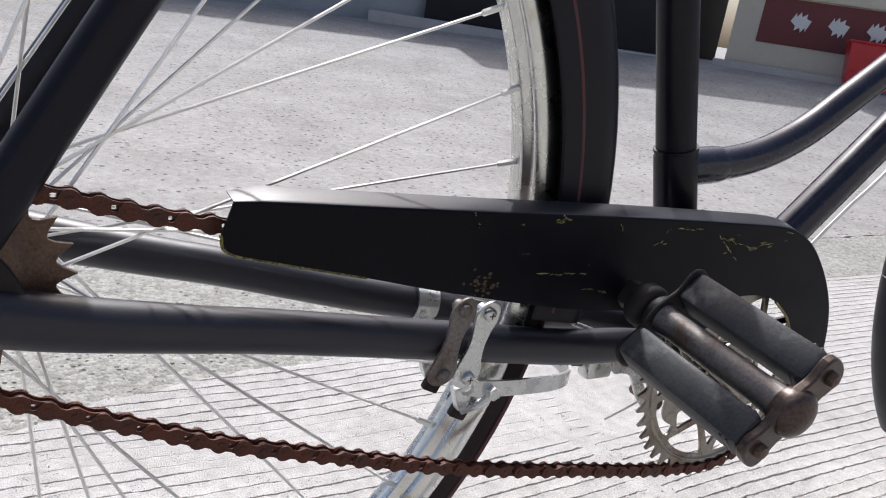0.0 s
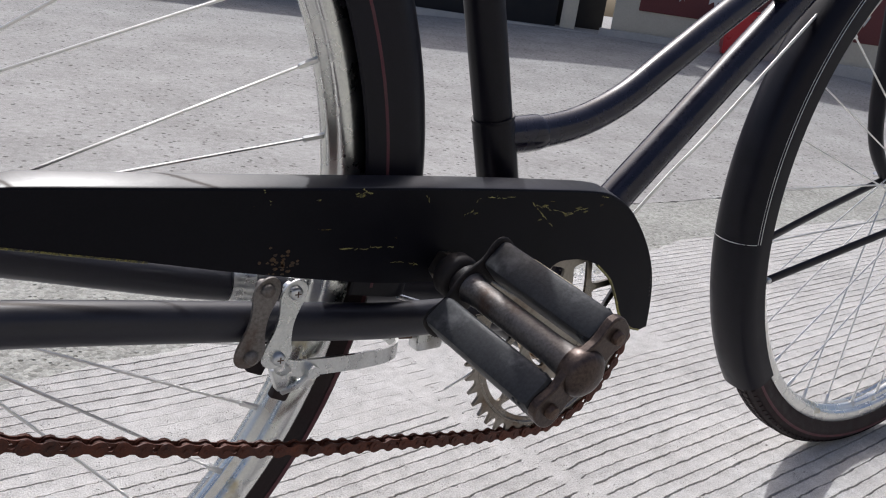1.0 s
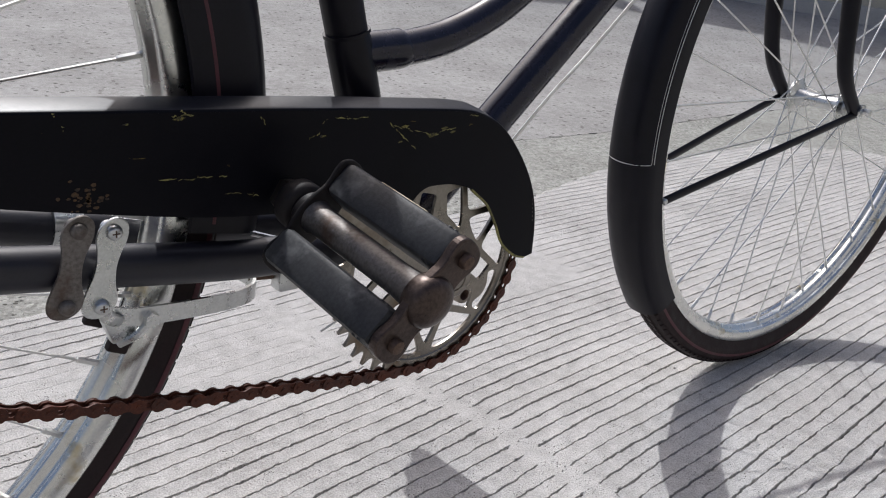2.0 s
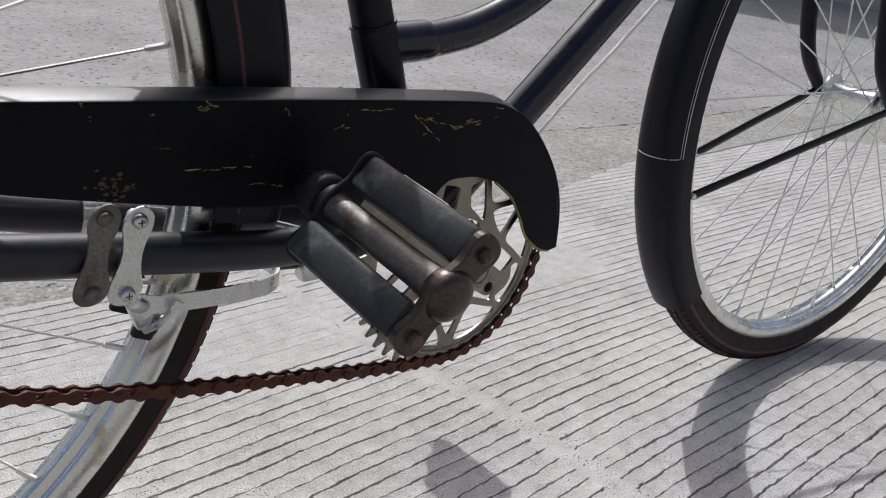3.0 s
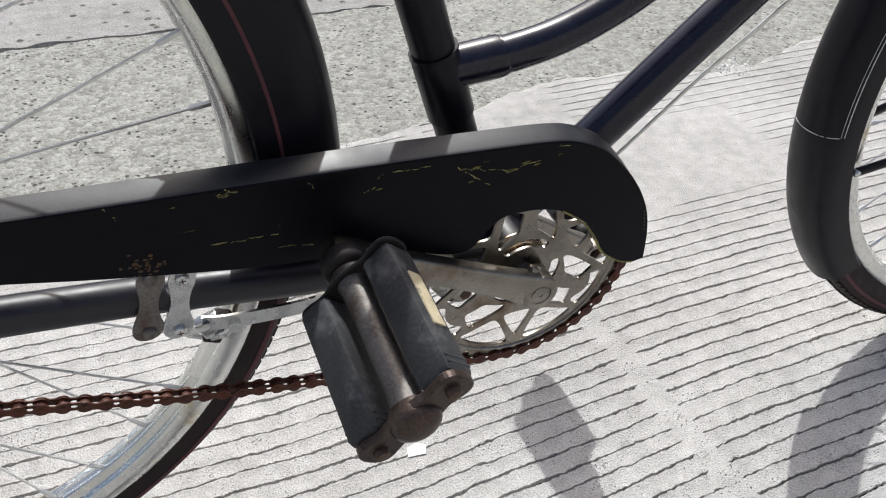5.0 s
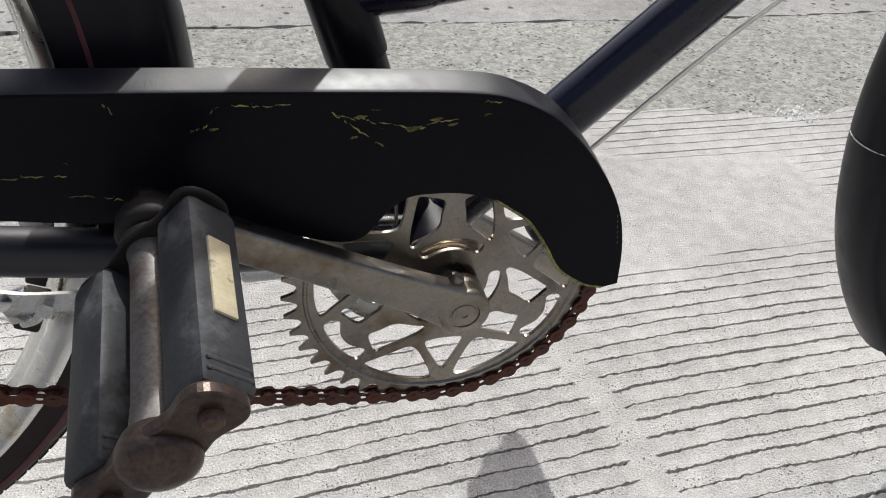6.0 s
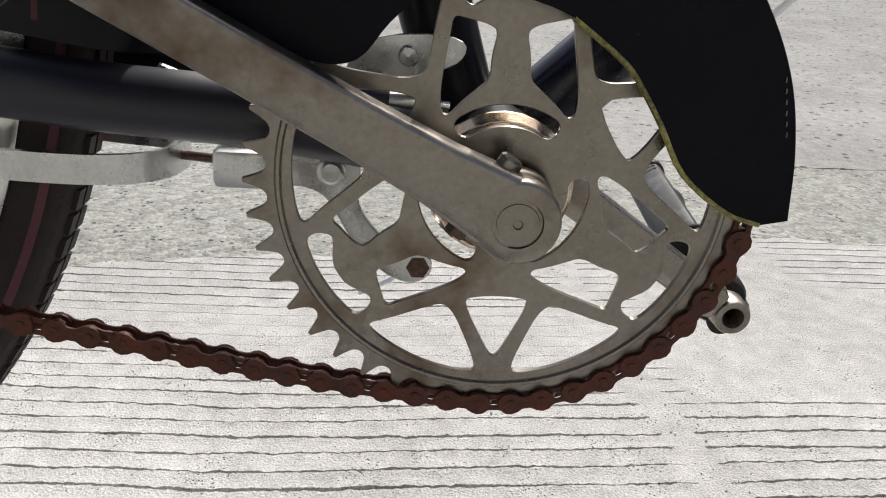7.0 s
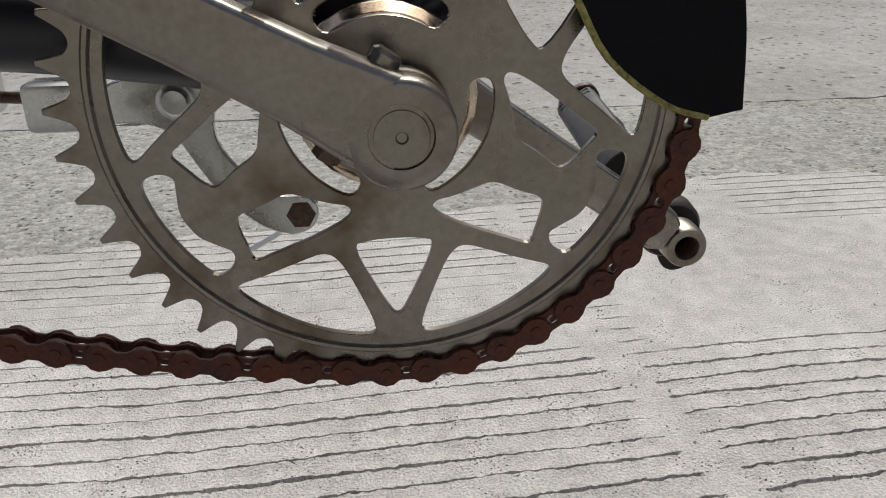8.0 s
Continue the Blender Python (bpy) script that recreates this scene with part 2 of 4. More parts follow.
def lathe(bm, profile, segs=32, start=0.0, end=2 * math.pi):
    """Turn a profile of (radius, height) round the y axis (or along an arc of it); angle 0 is +x, rising to +z."""
    closed = end - start > 2 * math.pi - 1e-6
    n = segs if closed else segs + 1
    rings = []
    for k in range(n):
        a = start + (end - start) * k / segs
        rings.append([bm.verts.new((r * math.cos(a), h, r * math.sin(a))) for r, h in profile])
    for k in range(segs):
        a, b = rings[k], rings[(k + 1) % n]
        for i in range(len(profile) - 1):
            bm.faces.new((a[i], a[i + 1], b[i + 1], b[i]))
    return bm


def plate(name, loops, thick, bevel=0.0):
    """A flat plate in the x-z plane from closed outlines (the first outside, others holes), centred on y = 0."""
    cu = bpy.data.curves.new(name, "CURVE")
    cu.dimensions, cu.fill_mode, cu.extrude, cu.bevel_depth, cu.bevel_resolution = "2D", "BOTH", max(thick / 2 - bevel, 0.0), bevel, 1
    for loop in loops:
        sp = cu.splines.new("POLY")
        sp.points.add(len(loop) - 1)
        for q, (x, z) in zip(sp.points, loop):
            q.co = (x, z, 0, 1)
        sp.use_cyclic_u = True
    ob = bpy.data.objects.new(name, cu)
    scene.collection.objects.link(ob)
    me = bpy.data.meshes.new_from_object(ob.evaluated_get(bpy.context.evaluated_depsgraph_get()))
    bpy.data.objects.remove(ob)
    bpy.data.curves.remove(cu)
    me.transform(Matrix(((1, 0, 0, 0), (0, 0, -1, 0), (0, 1, 0, 0), (0, 0, 0, 1))))
    bm = bmesh.new()
    bm.from_mesh(me)
    bmesh.ops.remove_doubles(bm, verts=bm.verts, dist=1e-6)
    bmesh.ops.recalc_face_normals(bm, faces=bm.faces)
    bm.to_mesh(me)
    bm.free()
    me.name = name
    me.materials.clear()
    return me


def polar(pairs, turn=0.0):
    return [(r * math.cos(radians(a + turn)), r * math.sin(radians(a + turn))) for a, r in pairs]


def rounded(pts, n=3, cut=0.25):
    """Cut the corners of a closed outline (Chaikin)."""
    for _ in range(n):
        out = []
        for (x0, z0), (x1, z1) in zip(pts, pts[1:] + pts[:1]):
            out += [(x0 + (x1 - x0) * cut, z0 + (z1 - z0) * cut), (x1 - (x1 - x0) * cut, z1 - (z1 - z0) * cut)]
        pts = out
    return pts


def grid_mesh(name, xs, ys, zs):
    """A sheet over a grid; zs: heights, or (x, y, z) arrays of the full grid."""
    X, Y, Z = zs if isinstance(zs, tuple) else (*np.meshgrid(xs, ys, indexing="ij"), zs)
    nx, ny = X.shape
    me = bpy.data.meshes.new(name)
    me.vertices.add(nx * ny)
    me.vertices.foreach_set("co", np.stack((X, Y, Z), -1).astype(np.float32).ravel())
    i = (np.arange(nx - 1)[:, None] * ny + np.arange(ny - 1)[None]).ravel()
    quads = np.stack((i, i + ny, i + ny + 1, i + 1), -1).astype(np.int32)
    me.loops.add(quads.size)
    me.loops.foreach_set("vertex_index", quads.ravel())
    me.polygons.add(len(quads))
    me.polygons.foreach_set("loop_start", np.arange(0, quads.size, 4, dtype=np.int32))
    me.update(calc_edges=True)
    me.polygons.foreach_set("use_smooth", [False] * len(me.polygons))
    return me


# ---- ground ----
def wander(x, scale, seed, amount):
    return np.array([noise.noise((float(v) * scale, seed * 7.3, 0.5)) for v in np.ravel(x)]).reshape(np.shape(x)) * amount


def far_rise(x, y):
    """The street rises gently towards the house."""
    d = np.clip((0.55 * x + 0.83 * y - 1.4) / 6.0, 0, 1)
    e = np.clip((x - 2.5) / 3.0, 0, 1)
    return 0.30 * d * d * (3 - 2 * d) + 0.11 * e * e * (3 - 2 * e) * np.clip((y - 1.5) / 2.0, 0, 1)


JOINT_Y = 1.085
gx = np.concatenate((-np.geomspace(300, 1.8, 24), np.arange(-1.6, 3.2, 0.012), np.geomspace(3.3, 300, 26)))
near = np.array([-0.014, -0.0062, -0.0050, 0.0, 0.0050, 0.0062, 0.014])
gy = np.concatenate((-np.geomspace(300, 1.4, 14), np.arange(-1.2, 1.05, 0.05), JOINT_Y + near, np.arange(1.15, 2.0, 0.1), np.geomspace(2.1, 300, 40)))
GX, GY = np.meshgrid(gx, gy, indexing="ij")
GZ = -0.006 + far_rise(GX, GY)
wob = wander(gx, 2.2, 1, 0.02) + wander(gx, 9.0, 2, 0.008) + wander(gx, 34.0, 8, 0.006)
inj = np.abs(GY - JOINT_Y) < 0.02
gape = 0.26 + 0.50 / (1 + np.exp((gx - 0.08) * 12)) + np.clip(wander(gx, 22.0, 6, 1.6), -0.15, 1.1)
GY = np.where(inj, JOINT_Y + (GY - JOINT_Y) * np.where(np.abs(GY - JOINT_Y) < 0.008, np.clip(gape, 0.16, 2.0)[:, None], 1.0) + wob[:, None], GY)
openness = np.clip(0.75 + wander(gx, 3.0, 3, 0.9), 0.25, 1.1)
deep = np.array([0, 0, -0.018, -0.022, -0.018, 0, 0])
j0 = int(np.argmin(np.abs(gy - JOINT_Y))) - 3
GZ[:, j0:j0 + 7] += deep * openness[:, None]
ground = new("ground", grid_mesh("ground", gx, gy, (GX, GY, GZ)))
ground.data.materials.append(ROAD)
ground.data.materials.append(STREET)
ground.data.polygons.foreach_set("material_index", np.tile((np.arange(len(gy) - 1) > j0 + 2).astype(np.int32), len(gx) - 1))
tagged(ground, "rough grey concrete yard with a cracked joint, rising to a street", "ground", kind="structure")

PITCH = 0.021
prof_y = np.array([0.0, 0.0081, 0.0086, 0.0092, 0.0098, 0.0104])
prof_z = np.array([0.0002, 0.0009, -0.0072, -0.0092, -0.0074, 0.0008])
rows_n = 64
sx = np.concatenate((np.arange(-1.5, -0.6, 0.008), np.arange(-0.6, -0.3, 0.004), np.arange(-0.3, 0.6, 0.0018), np.arange(0.6, 2.7, 0.008)))
base = np.arange(rows_n) * PITCH - 0.5972
sy = (base[:, None] + prof_y[None]).ravel()
SX, SY = np.meshgrid(sx, sy, indexing="ij")
fat = np.stack([np.clip(1.10 + wander(sx, 4.0, 30 + k * 0.61, 0.60) + wander(sx, 60.0, 40 + k * 0.61, 0.5) + wander(sx, 150.0, 45 + k * 0.61, 0.45) + wander(sx, 330.0, 47 + k * 0.61, 0.5), 0.45, 2.2) for k in range(rows_n)], 1)
off = np.array([0.0, -0.0014, -0.0009, 0.0, 0.0009, 0.0014])
for k in range(1, 6):
    SY[:, k::6] += (fat - 1.0) * off[k]
SZ = np.tile(prof_z, rows_n)[None].repeat(len(sx), 0).copy()
bend = np.interp(sx, [-1.5, -0.36, -0.18, -0.02, 0.18, 0.34, 0.56, 1.0, 2.6], [-0.02, -0.023, -0.025, -0.014, 0.0, 0.011, 0.014, 0.02, 0.04]) + wander(sx, 9.0, 201, 0.002)
wave = np.stack([bend + wander(sx, 3.0, 10 + k * 0.61, 0.0030) + wander(sx, 14.0, 50 + k * 0.61, 0.0016) + wander(sx, 70.0, 70 + k * 0.61, 0.0012) + wander(sx, 190.0, 75 + k * 0.61, 0.0011) + wander(sx, 420.0, 77 + k * 0.61, 0.0008) for k in range(rows_n)], 1)
cutd = np.stack([np.clip(0.95 + wander(sx, 5.0, 90 + k * 0.61, 0.6) + wander(sx, 40.0, 95 + k * 0.61, 0.5), 0.05, 1.3) for k in range(rows_n)], 1)
strip = np.interp(SY, [-0.6, -0.02, 0.0, 0.05, 0.09, 0.13, 0.17, 0.23, 0.40], [0.28, 0.226, 0.226, 0.225, 0.216, 0.204, 0.197, 0.186, 0.15])
keep = np.clip((np.abs(SX - strip) - 0.013) / 0.012, 0, 1)                      # a trowelled strip across the grooves
start = np.interp(sx, [0.2, 0.36, 0.46, 0.64, 0.80, 1.0], [0.202, 0.208, 0.225, 0.235, 0.28, 0.40]) + wander(sx, 9.0, 12, 0.03)
bare = np.clip((SY - start[:, None]) / 0.05, 0, 1) * np.clip((SX - 0.17) / 0.05, 0, 1) * np.clip((1.0 - SX) / 0.3, 0, 1)
bare *= 1.0 - 0.75 * np.clip((SY - 0.50) / 0.05, 0, 1) * np.clip((SX - 0.42) / 0.1, 0, 1)
keep *= 1.0 - bare                                                       # worn bare beyond the strip
fade = np.clip((SY - np.interp(SX, [-0.45, -0.2, 0.0, 0.2], [0.34, 0.27, 0.225, 0.215])) / 0.06, 0, 1) * np.clip((0.26 - SX) / 0.08, 0, 1)
fade *= np.clip((0.46 - SY) / 0.04, 0.3, 1)
keep *= 1.0 - 0.96 * fade
SZ *= np.repeat(cutd, 6, 1) * keep
SY = SY + np.repeat(wave, 6, 1)
edge = np.interp(sx, [-1.5, -0.51, -0.40, -0.2, -0.02, 0.257, 0.34, 0.475, 0.63, 0.76, 0.87, 1.03, 1.34, 2.7], [0.30, 0.46, 0.52, 0.562, 0.572, 0.622, 0.655, 0.685, 0.670, 0.620, 0.620, 0.675, 0.755, 1.0]) + wander(sx, 11.0, 5, 0.012) + wander(sx, 40.0, 15, 0.008)
over = np.clip((SY - edge[:, None]) / 0.02, 0, 1)
SZ = SZ - 0.012 * over
slab = new("concrete_slab", grid_mesh("concrete_slab", sx, sy, (SX, SY, SZ)))
slab.data.materials.append(SLAB)
slab.data.materials.append(GROOVE_DARK)
darkened = np.zeros((len(sx) - 1, len(sy) - 1), np.int32)               # open groove floors coloured dark: some silt, and their shade painted in
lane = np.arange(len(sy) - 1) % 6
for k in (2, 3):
    darkened[:, lane == k] = (SZ[:-1, :-1][:, lane == k] < -0.0035)
slab.data.polygons.foreach_set("material_index", darkened.ravel())
tagged(slab, "pale raked concrete slab with parallel drainage grooves and a broken edge", "pavement", kind="structure")

# loose crumbs along the broken edge and the trowelled strip
rng = np.random.default_rng(5)
bm = bmesh.new()
for k in range(900):
    x = rng.uniform(-1.0, 2.0)
    e = float(np.interp(x, sx, edge))
    y = e + rng.normal(0.03, 0.06) if k % 3 else rng.uniform(-0.4, 0.6)
    if k % 9 == 0:
        y = rng.uniform(-0.3, 0.35)
        x = 0.222 - 0.12 * (y - 0.05) + rng.normal(0, 0.02)
    r = rng.uniform(0.0007, 0.0020) * (1.5 if rng.random() < 0.06 else 1.0)
    c = Vector((x, y, 0.0004 if y < e else -0.0055))
    tops = [bm.verts.new(c + Vector((r * math.cos(a) * rng.uniform(0.7, 1.3), r * math.sin(a) * rng.uniform(0.7, 1.3), -0.0006))) for a in (0.3, 2.0, 3.4, 4.9)]
    apex = bm.verts.new(c + Vector((rng.normal(0, r * 0.3), rng.normal(0, r * 0.3), r * rng.uniform(0.6, 1.0))))
    for i in range(4):
        bm.faces.new((tops[i], tops[(i + 1) % 4], apex))
ob = part("concrete_crumbs", bm, CRUMB, None)
tagged(ob, "loose grey concrete crumbs and grit on the slab", "grit", kind="stuff")
bm = bmesh.new()
for k in range(110):                              # a heap of pale chips at the broken edge
    x, y, r = rng.normal(0.825, 0.030), rng.normal(0.634, 0.020), rng.uniform(0.0014, 0.0055)
    c = Vector((x, y, 0.0002 if y < float(np.interp(x, sx, edge)) else -0.0055))
    tops = [bm.verts.new(c + Vector((r * math.cos(a) * rng.uniform(0.6, 1.5), r * math.sin(a) * rng.uniform(0.6, 1.3), -0.0006))) for a in (0.3, 2.0, 3.4, 4.9)]
    apex = bm.verts.new(c + Vector((rng.normal(0, r * 0.3), rng.normal(0, r * 0.3), r * rng.uniform(0.4, 0.9))))
    for i in range(4):
        bm.faces.new((tops[i], tops[(i + 1) % 4], apex))
ob = part("mortar_chips", bm, CHIPS, None)
tagged(ob, "pale broken mortar chips beside the slab's ragged edge", "grit", kind="stuff")

# ---- house across the street ----


def wall(name, a, b, z0, z1, thick, material, label, cat="wall", kind="structure", parent=None):
    a, b = Vector((*a, 0)), Vector((*b, 0))
    d = b - a
    bm = box(bmesh.new(), (d.length, thick, z1 - z0), (0, 0, 0), 0.008)
    ob = part(name, bm, material, parent, label)
    ob.matrix_world = Matrix.Translation(((a + b) / 2).to_tuple()[:2] + ((z0 + z1) / 2,)) @ Matrix.Rotation(math.atan2(d.y, d.x), 4, "Z")
    if cat:
        tagged(ob, label, cat, kind=kind)
    return ob


C0, C1 = (5.45, 4.84), (6.75, 3.35)        # cream wall, from the doorway towards the right
wall("wall_east", C0, (8.0, 1.9), 0.2, 3.0, 0.2, WALLW, "cream plastered house wall with a maroon panel")
wall("wall_north", (3.2, 6.55), (-4.0, 9.0), 0.1, 2.2, 0.2, WALLG, "grey painted metal shop front")
# solid sheets; the shade of door and doorway is painted into them
wall("wall_door_side", (5.08, 5.24), (3.14, 6.46), 0.1, 3.0, 0.2, DARK, "closed folding door with its shade put into near-black colour")
wall("wall_doorway", (5.75, 5.25), (4.75, 6.05), 0.1, 3.0, 0.2, DARK, "near-black sheet standing for the shaded doorway")
wall("door_pillar", (5.22, 5.09), (5.12, 5.19), 0.2, 3.0, 0.22, WALLW, "cream plastered pillar beside the doorway")
u = (Vector(C1) - Vector(C0)).normalized()
nrm = Vector((-u.y, u.x)) * -1
if nrm.dot(Vector((-0.5, -0.4)) - Vector(C0)) < 0:
    nrm = -nrm


def on_wall(s, out):
    p = Vector(C0) + u * s + nrm * out
    return p.x, p.y


wall("wall_panel", on_wall(0.22, 0.108), on_wall(3.2, 0.108), 0.64, 1.03, 0.02, WALLM, "maroon painted panel on the cream wall", "panel")
wall("trim", on_wall(0.2, 0.115), on_wall(3.2, 0.115), 1.04, 1.12, 0.04, WALLW, "cream ledge above the maroon panel", "trim")
for k in range(8):
    p = on_wall(0.55 + 0.31 * k, 0.125)
    petals = [(-0.085, 0.0), (-0.050, 0.075), (-0.042, 0.040), (-0.012, 0.085), (0.0, 0.045), (0.042, 0.075), (0.040, 0.035), (0.085, 0.020), (0.050, -0.075), (0.042, -0.040), (0.012, -0.085), (0.0, -0.045), (-0.042, -0.075), (-0.040, -0.035)]
    me = plate("flower_motif", [petals], 0.012)
    ob = part("flower_motif", me, WHITEPAINT, None)
    ob.matrix_world = Matrix.Translation((*p, 0.85)) @ Matrix.Rotation(math.atan2(u.y, u.x), 4, "Z")
    tagged(ob, "white painted flower motif on the maroon panel", "ornament", "flower motifs")
# added out of view: blocks sky and gives the metal something grey to reflect
wall("wall_south", (-8, -4.5), (8, -4.5), -0.01, 3.4, 0.2, SHADEWALL, "unseen grey wall added behind the camera to shape reflections")
wall("kerb", (8.0, 1.6), (5.2, 4.75), 0.10, 0.44, 0.25, KERB, "worn concrete kerb along the house", "kerb")
wall("kerb_step", (5.25, 4.8), (2.6, 6.5), 0.10, 0.38, 0.3, KERB, "worn concrete step before the doors", "kerb")
bin_ = thing("red_crate", (*on_wall(1.15, 0.42), 0.39), (0, 0, math.degrees(math.atan2(u.y, u.x))))
bm = bmesh.new()
lo, hi = 0.17, 0.21
v0 = [bm.verts.new((sx_ * lo, sy_ * lo * 0.75, 0)) for sx_, sy_ in ((-1, -1), (1, -1), (1, 1), (-1, 1))]
v1 = [bm.verts.new((sx_ * hi, sy_ * hi * 0.75, 0.36)) for sx_, sy_ in ((-1, -1), (1, -1), (1, 1), (-1, 1))]
v2 = [bm.verts.new((sx_ * (hi - 0.012), sy_ * (hi - 0.012) * 0.75, 0.36)) for sx_, sy_ in ((-1, -1), (1, -1), (1, 1), (-1, 1))]
v3 = [bm.verts.new((sx_ * (lo - 0.012), sy_ * (lo - 0.012) * 0.75, 0.012)) for sx_, sy_ in ((-1, -1), (1, -1), (1, 1), (-1, 1))]
for a, b in ((v0, v1), (v1, v2), (v2, v3)):
    for k in range(4):
        bm.faces.new((a[k], a[(k + 1) % 4], b[(k + 1) % 4], b[k]))
bm.faces.new(v0[::-1])
bm.faces.new(v3)
part("tub", bm, REDP, bin_)
bm = bmesh.new()
tube(bm, [(x * hi, y * hi * 0.75, 0.36) for x, y in ((-1, -1), (1, -1), (1, 1), (-1, 1), (-1, -1))], 0.012, 8)
part("rim", bm, REDP, bin_)
tagged(bin_, "red plastic crate standing by the house wall", "crate")

# ---- a scrap of paper ----
me = plate("paper_scrap", [[(-0.011, -0.006), (0.008, -0.008), (0.012, 0.003), (0.002, 0.008), (-0.009, 0.005)]], 0.0008)
me.transform(Matrix.Rotation(radians(-90), 4, "X"))
ob = part("paper_scrap", me, PAPER, None)
ob.location = (-0.059, 0.006, 0.0012)
tagged(ob, "small white scrap of paper on the concrete", "paper scrap")

# ---- bicycle ----
BB = Vector((0, 0, 0.262))
REAR = Vector((-0.529, 0, 0.379))
AXLE = REAR + Vector((-0.010, 0, -0.012))     # the axle sits low in its slotted ends
FRONT = Vector((0.702, -0.028, 0.3645))
STEER = -4.5
bike = thing("bicycle", (0, 0, 0.025))
tagged(bike, "black steel roadster bicycle with a scratched chain guard and rusty chain", "bicycle")


def add_tube(name, pts, r, material=PAINT, parent=bike, label="", segs=18, flat=1.0, n=8, curved=True):
    return part(name, tube(bmesh.new(), spline(pts, n) if curved and len(pts) > 2 else pts, r, segs, flat=flat), material, parent, label)


def st(z, y=0.0):
    """A point on the seat tube's line."""
    return Vector((-0.31 * (z - BB.z) - 0.0085, y, z))


# frame
add_tube("seat_tube", [st(0.262), st(0.80)], 0.0155)
add_tube("seat_lug", [st(0.385), st(0.430), st(0.434)], [0.0172, 0.0172, 0.0160], curved=False)
bm = tube(bmesh.new(), [st(0.434), st(0.4365)], 0.0175, 18)
part("lug_edge", bm, PAINT, bike)
TOP = [(-0.055, 0, 0.420), (-0.012, 0, 0.424), (0.035, 0, 0.434), (0.085, 0, 0.456), (0.135, 0, 0.490), (0.20, 0, 0.535), (0.30, 0, 0.602), (0.42, 0, 0.690)]
add_tube("top_tube", TOP, 0.0135, NAVY)
add_tube("top_tube_socket", [(-0.055, 0, 0.420), (-0.016, 0, 0.424), (-0.010, 0, 0.425)], [0.0152, 0.0152, 0.0140], NAVY)
add_tube("down_tube", [(0.0, 0, 0.266), (0.11, 0, 0.371), (0.47, 0, 0.712)], 0.0165, NAVY, curved=False)
add_tube("head_tube", [(0.515, 0, 0.64), (0.465, 0, 0.78)], 0.019)
add_tube("frame_bridge", [(0.262, 0, 0.578), (0.300, 0, 0.560)], 0.007)
add_tube("brake_cable", [(0.10, -0.004, 0.318), (0.17, -0.004, 0.385), (0.245, -0.004, 0.450), (0.50, -0.004, 0.690)], 0.0016, SPOKE, segs=8)
bm = lathe(bmesh.new(), [(0.0, -0.037), (0.0245, -0.037), (0.0265, -0.035), (0.0265, 0.035), (0.0245, 0.037), (0.0, 0.037)], 28)
ob = part("bottom_bracket", bm, PAINT, bike)
ob.location = BB
part("bearing_cup", lathe(bmesh.new(), [(0.009, -0.0372), (0.0290, -0.0372), (0.0294, -0.0385), (0.0290, -0.0400), (0.0278, -0.0412), (0.0270, -0.0448), (0.0250, -0.0468), (0.0190, -0.0478), (0.0105, -0.0482), (0.009, -0.0475)], 28), BRASS, bike, "stained bright bearing cup").location = BB
for s in (-1, 1):
    up = 0.0015 + 0.0015 * s                      # the far stay lies a little higher
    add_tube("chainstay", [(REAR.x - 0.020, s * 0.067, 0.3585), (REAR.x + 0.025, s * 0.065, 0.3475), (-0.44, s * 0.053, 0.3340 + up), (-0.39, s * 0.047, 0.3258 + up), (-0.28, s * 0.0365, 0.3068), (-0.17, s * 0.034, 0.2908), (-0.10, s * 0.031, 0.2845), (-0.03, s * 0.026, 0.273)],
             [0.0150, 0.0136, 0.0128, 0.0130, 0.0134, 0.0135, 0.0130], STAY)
    add_tube("seat_stay", [(REAR.x - 0.006, s * 0.062, 0.386), (-0.4812, s * 0.050, 0.478), (-0.277, s * 0.024, 0.83)], 0.0118, curved=False)
    me = plate("dropout", [rounded([(-0.040, -0.016), (0.016, -0.022), (0.028, -0.010), (0.012, 0.018), (-0.012, 0.030), (-0.036, 0.010)], 2)], 0.006, 0.001)
    ob = part("dropout", me, GRIME, bike, "grimy black rear dropout")
    ob.location = (AXLE.x, s * 0.067, AXLE.z)
    bm = lathe(bmesh.new(), [(0.0, -0.006), (0.009, -0.006), (0.0095, -0.004), (0.0095, 0.004), (0.0, 0.005)], 6)
    ob = part("axle_nut", bm, RUSTY, bike)
    ob.location = (AXLE.x, s * 0.075, AXLE.z)


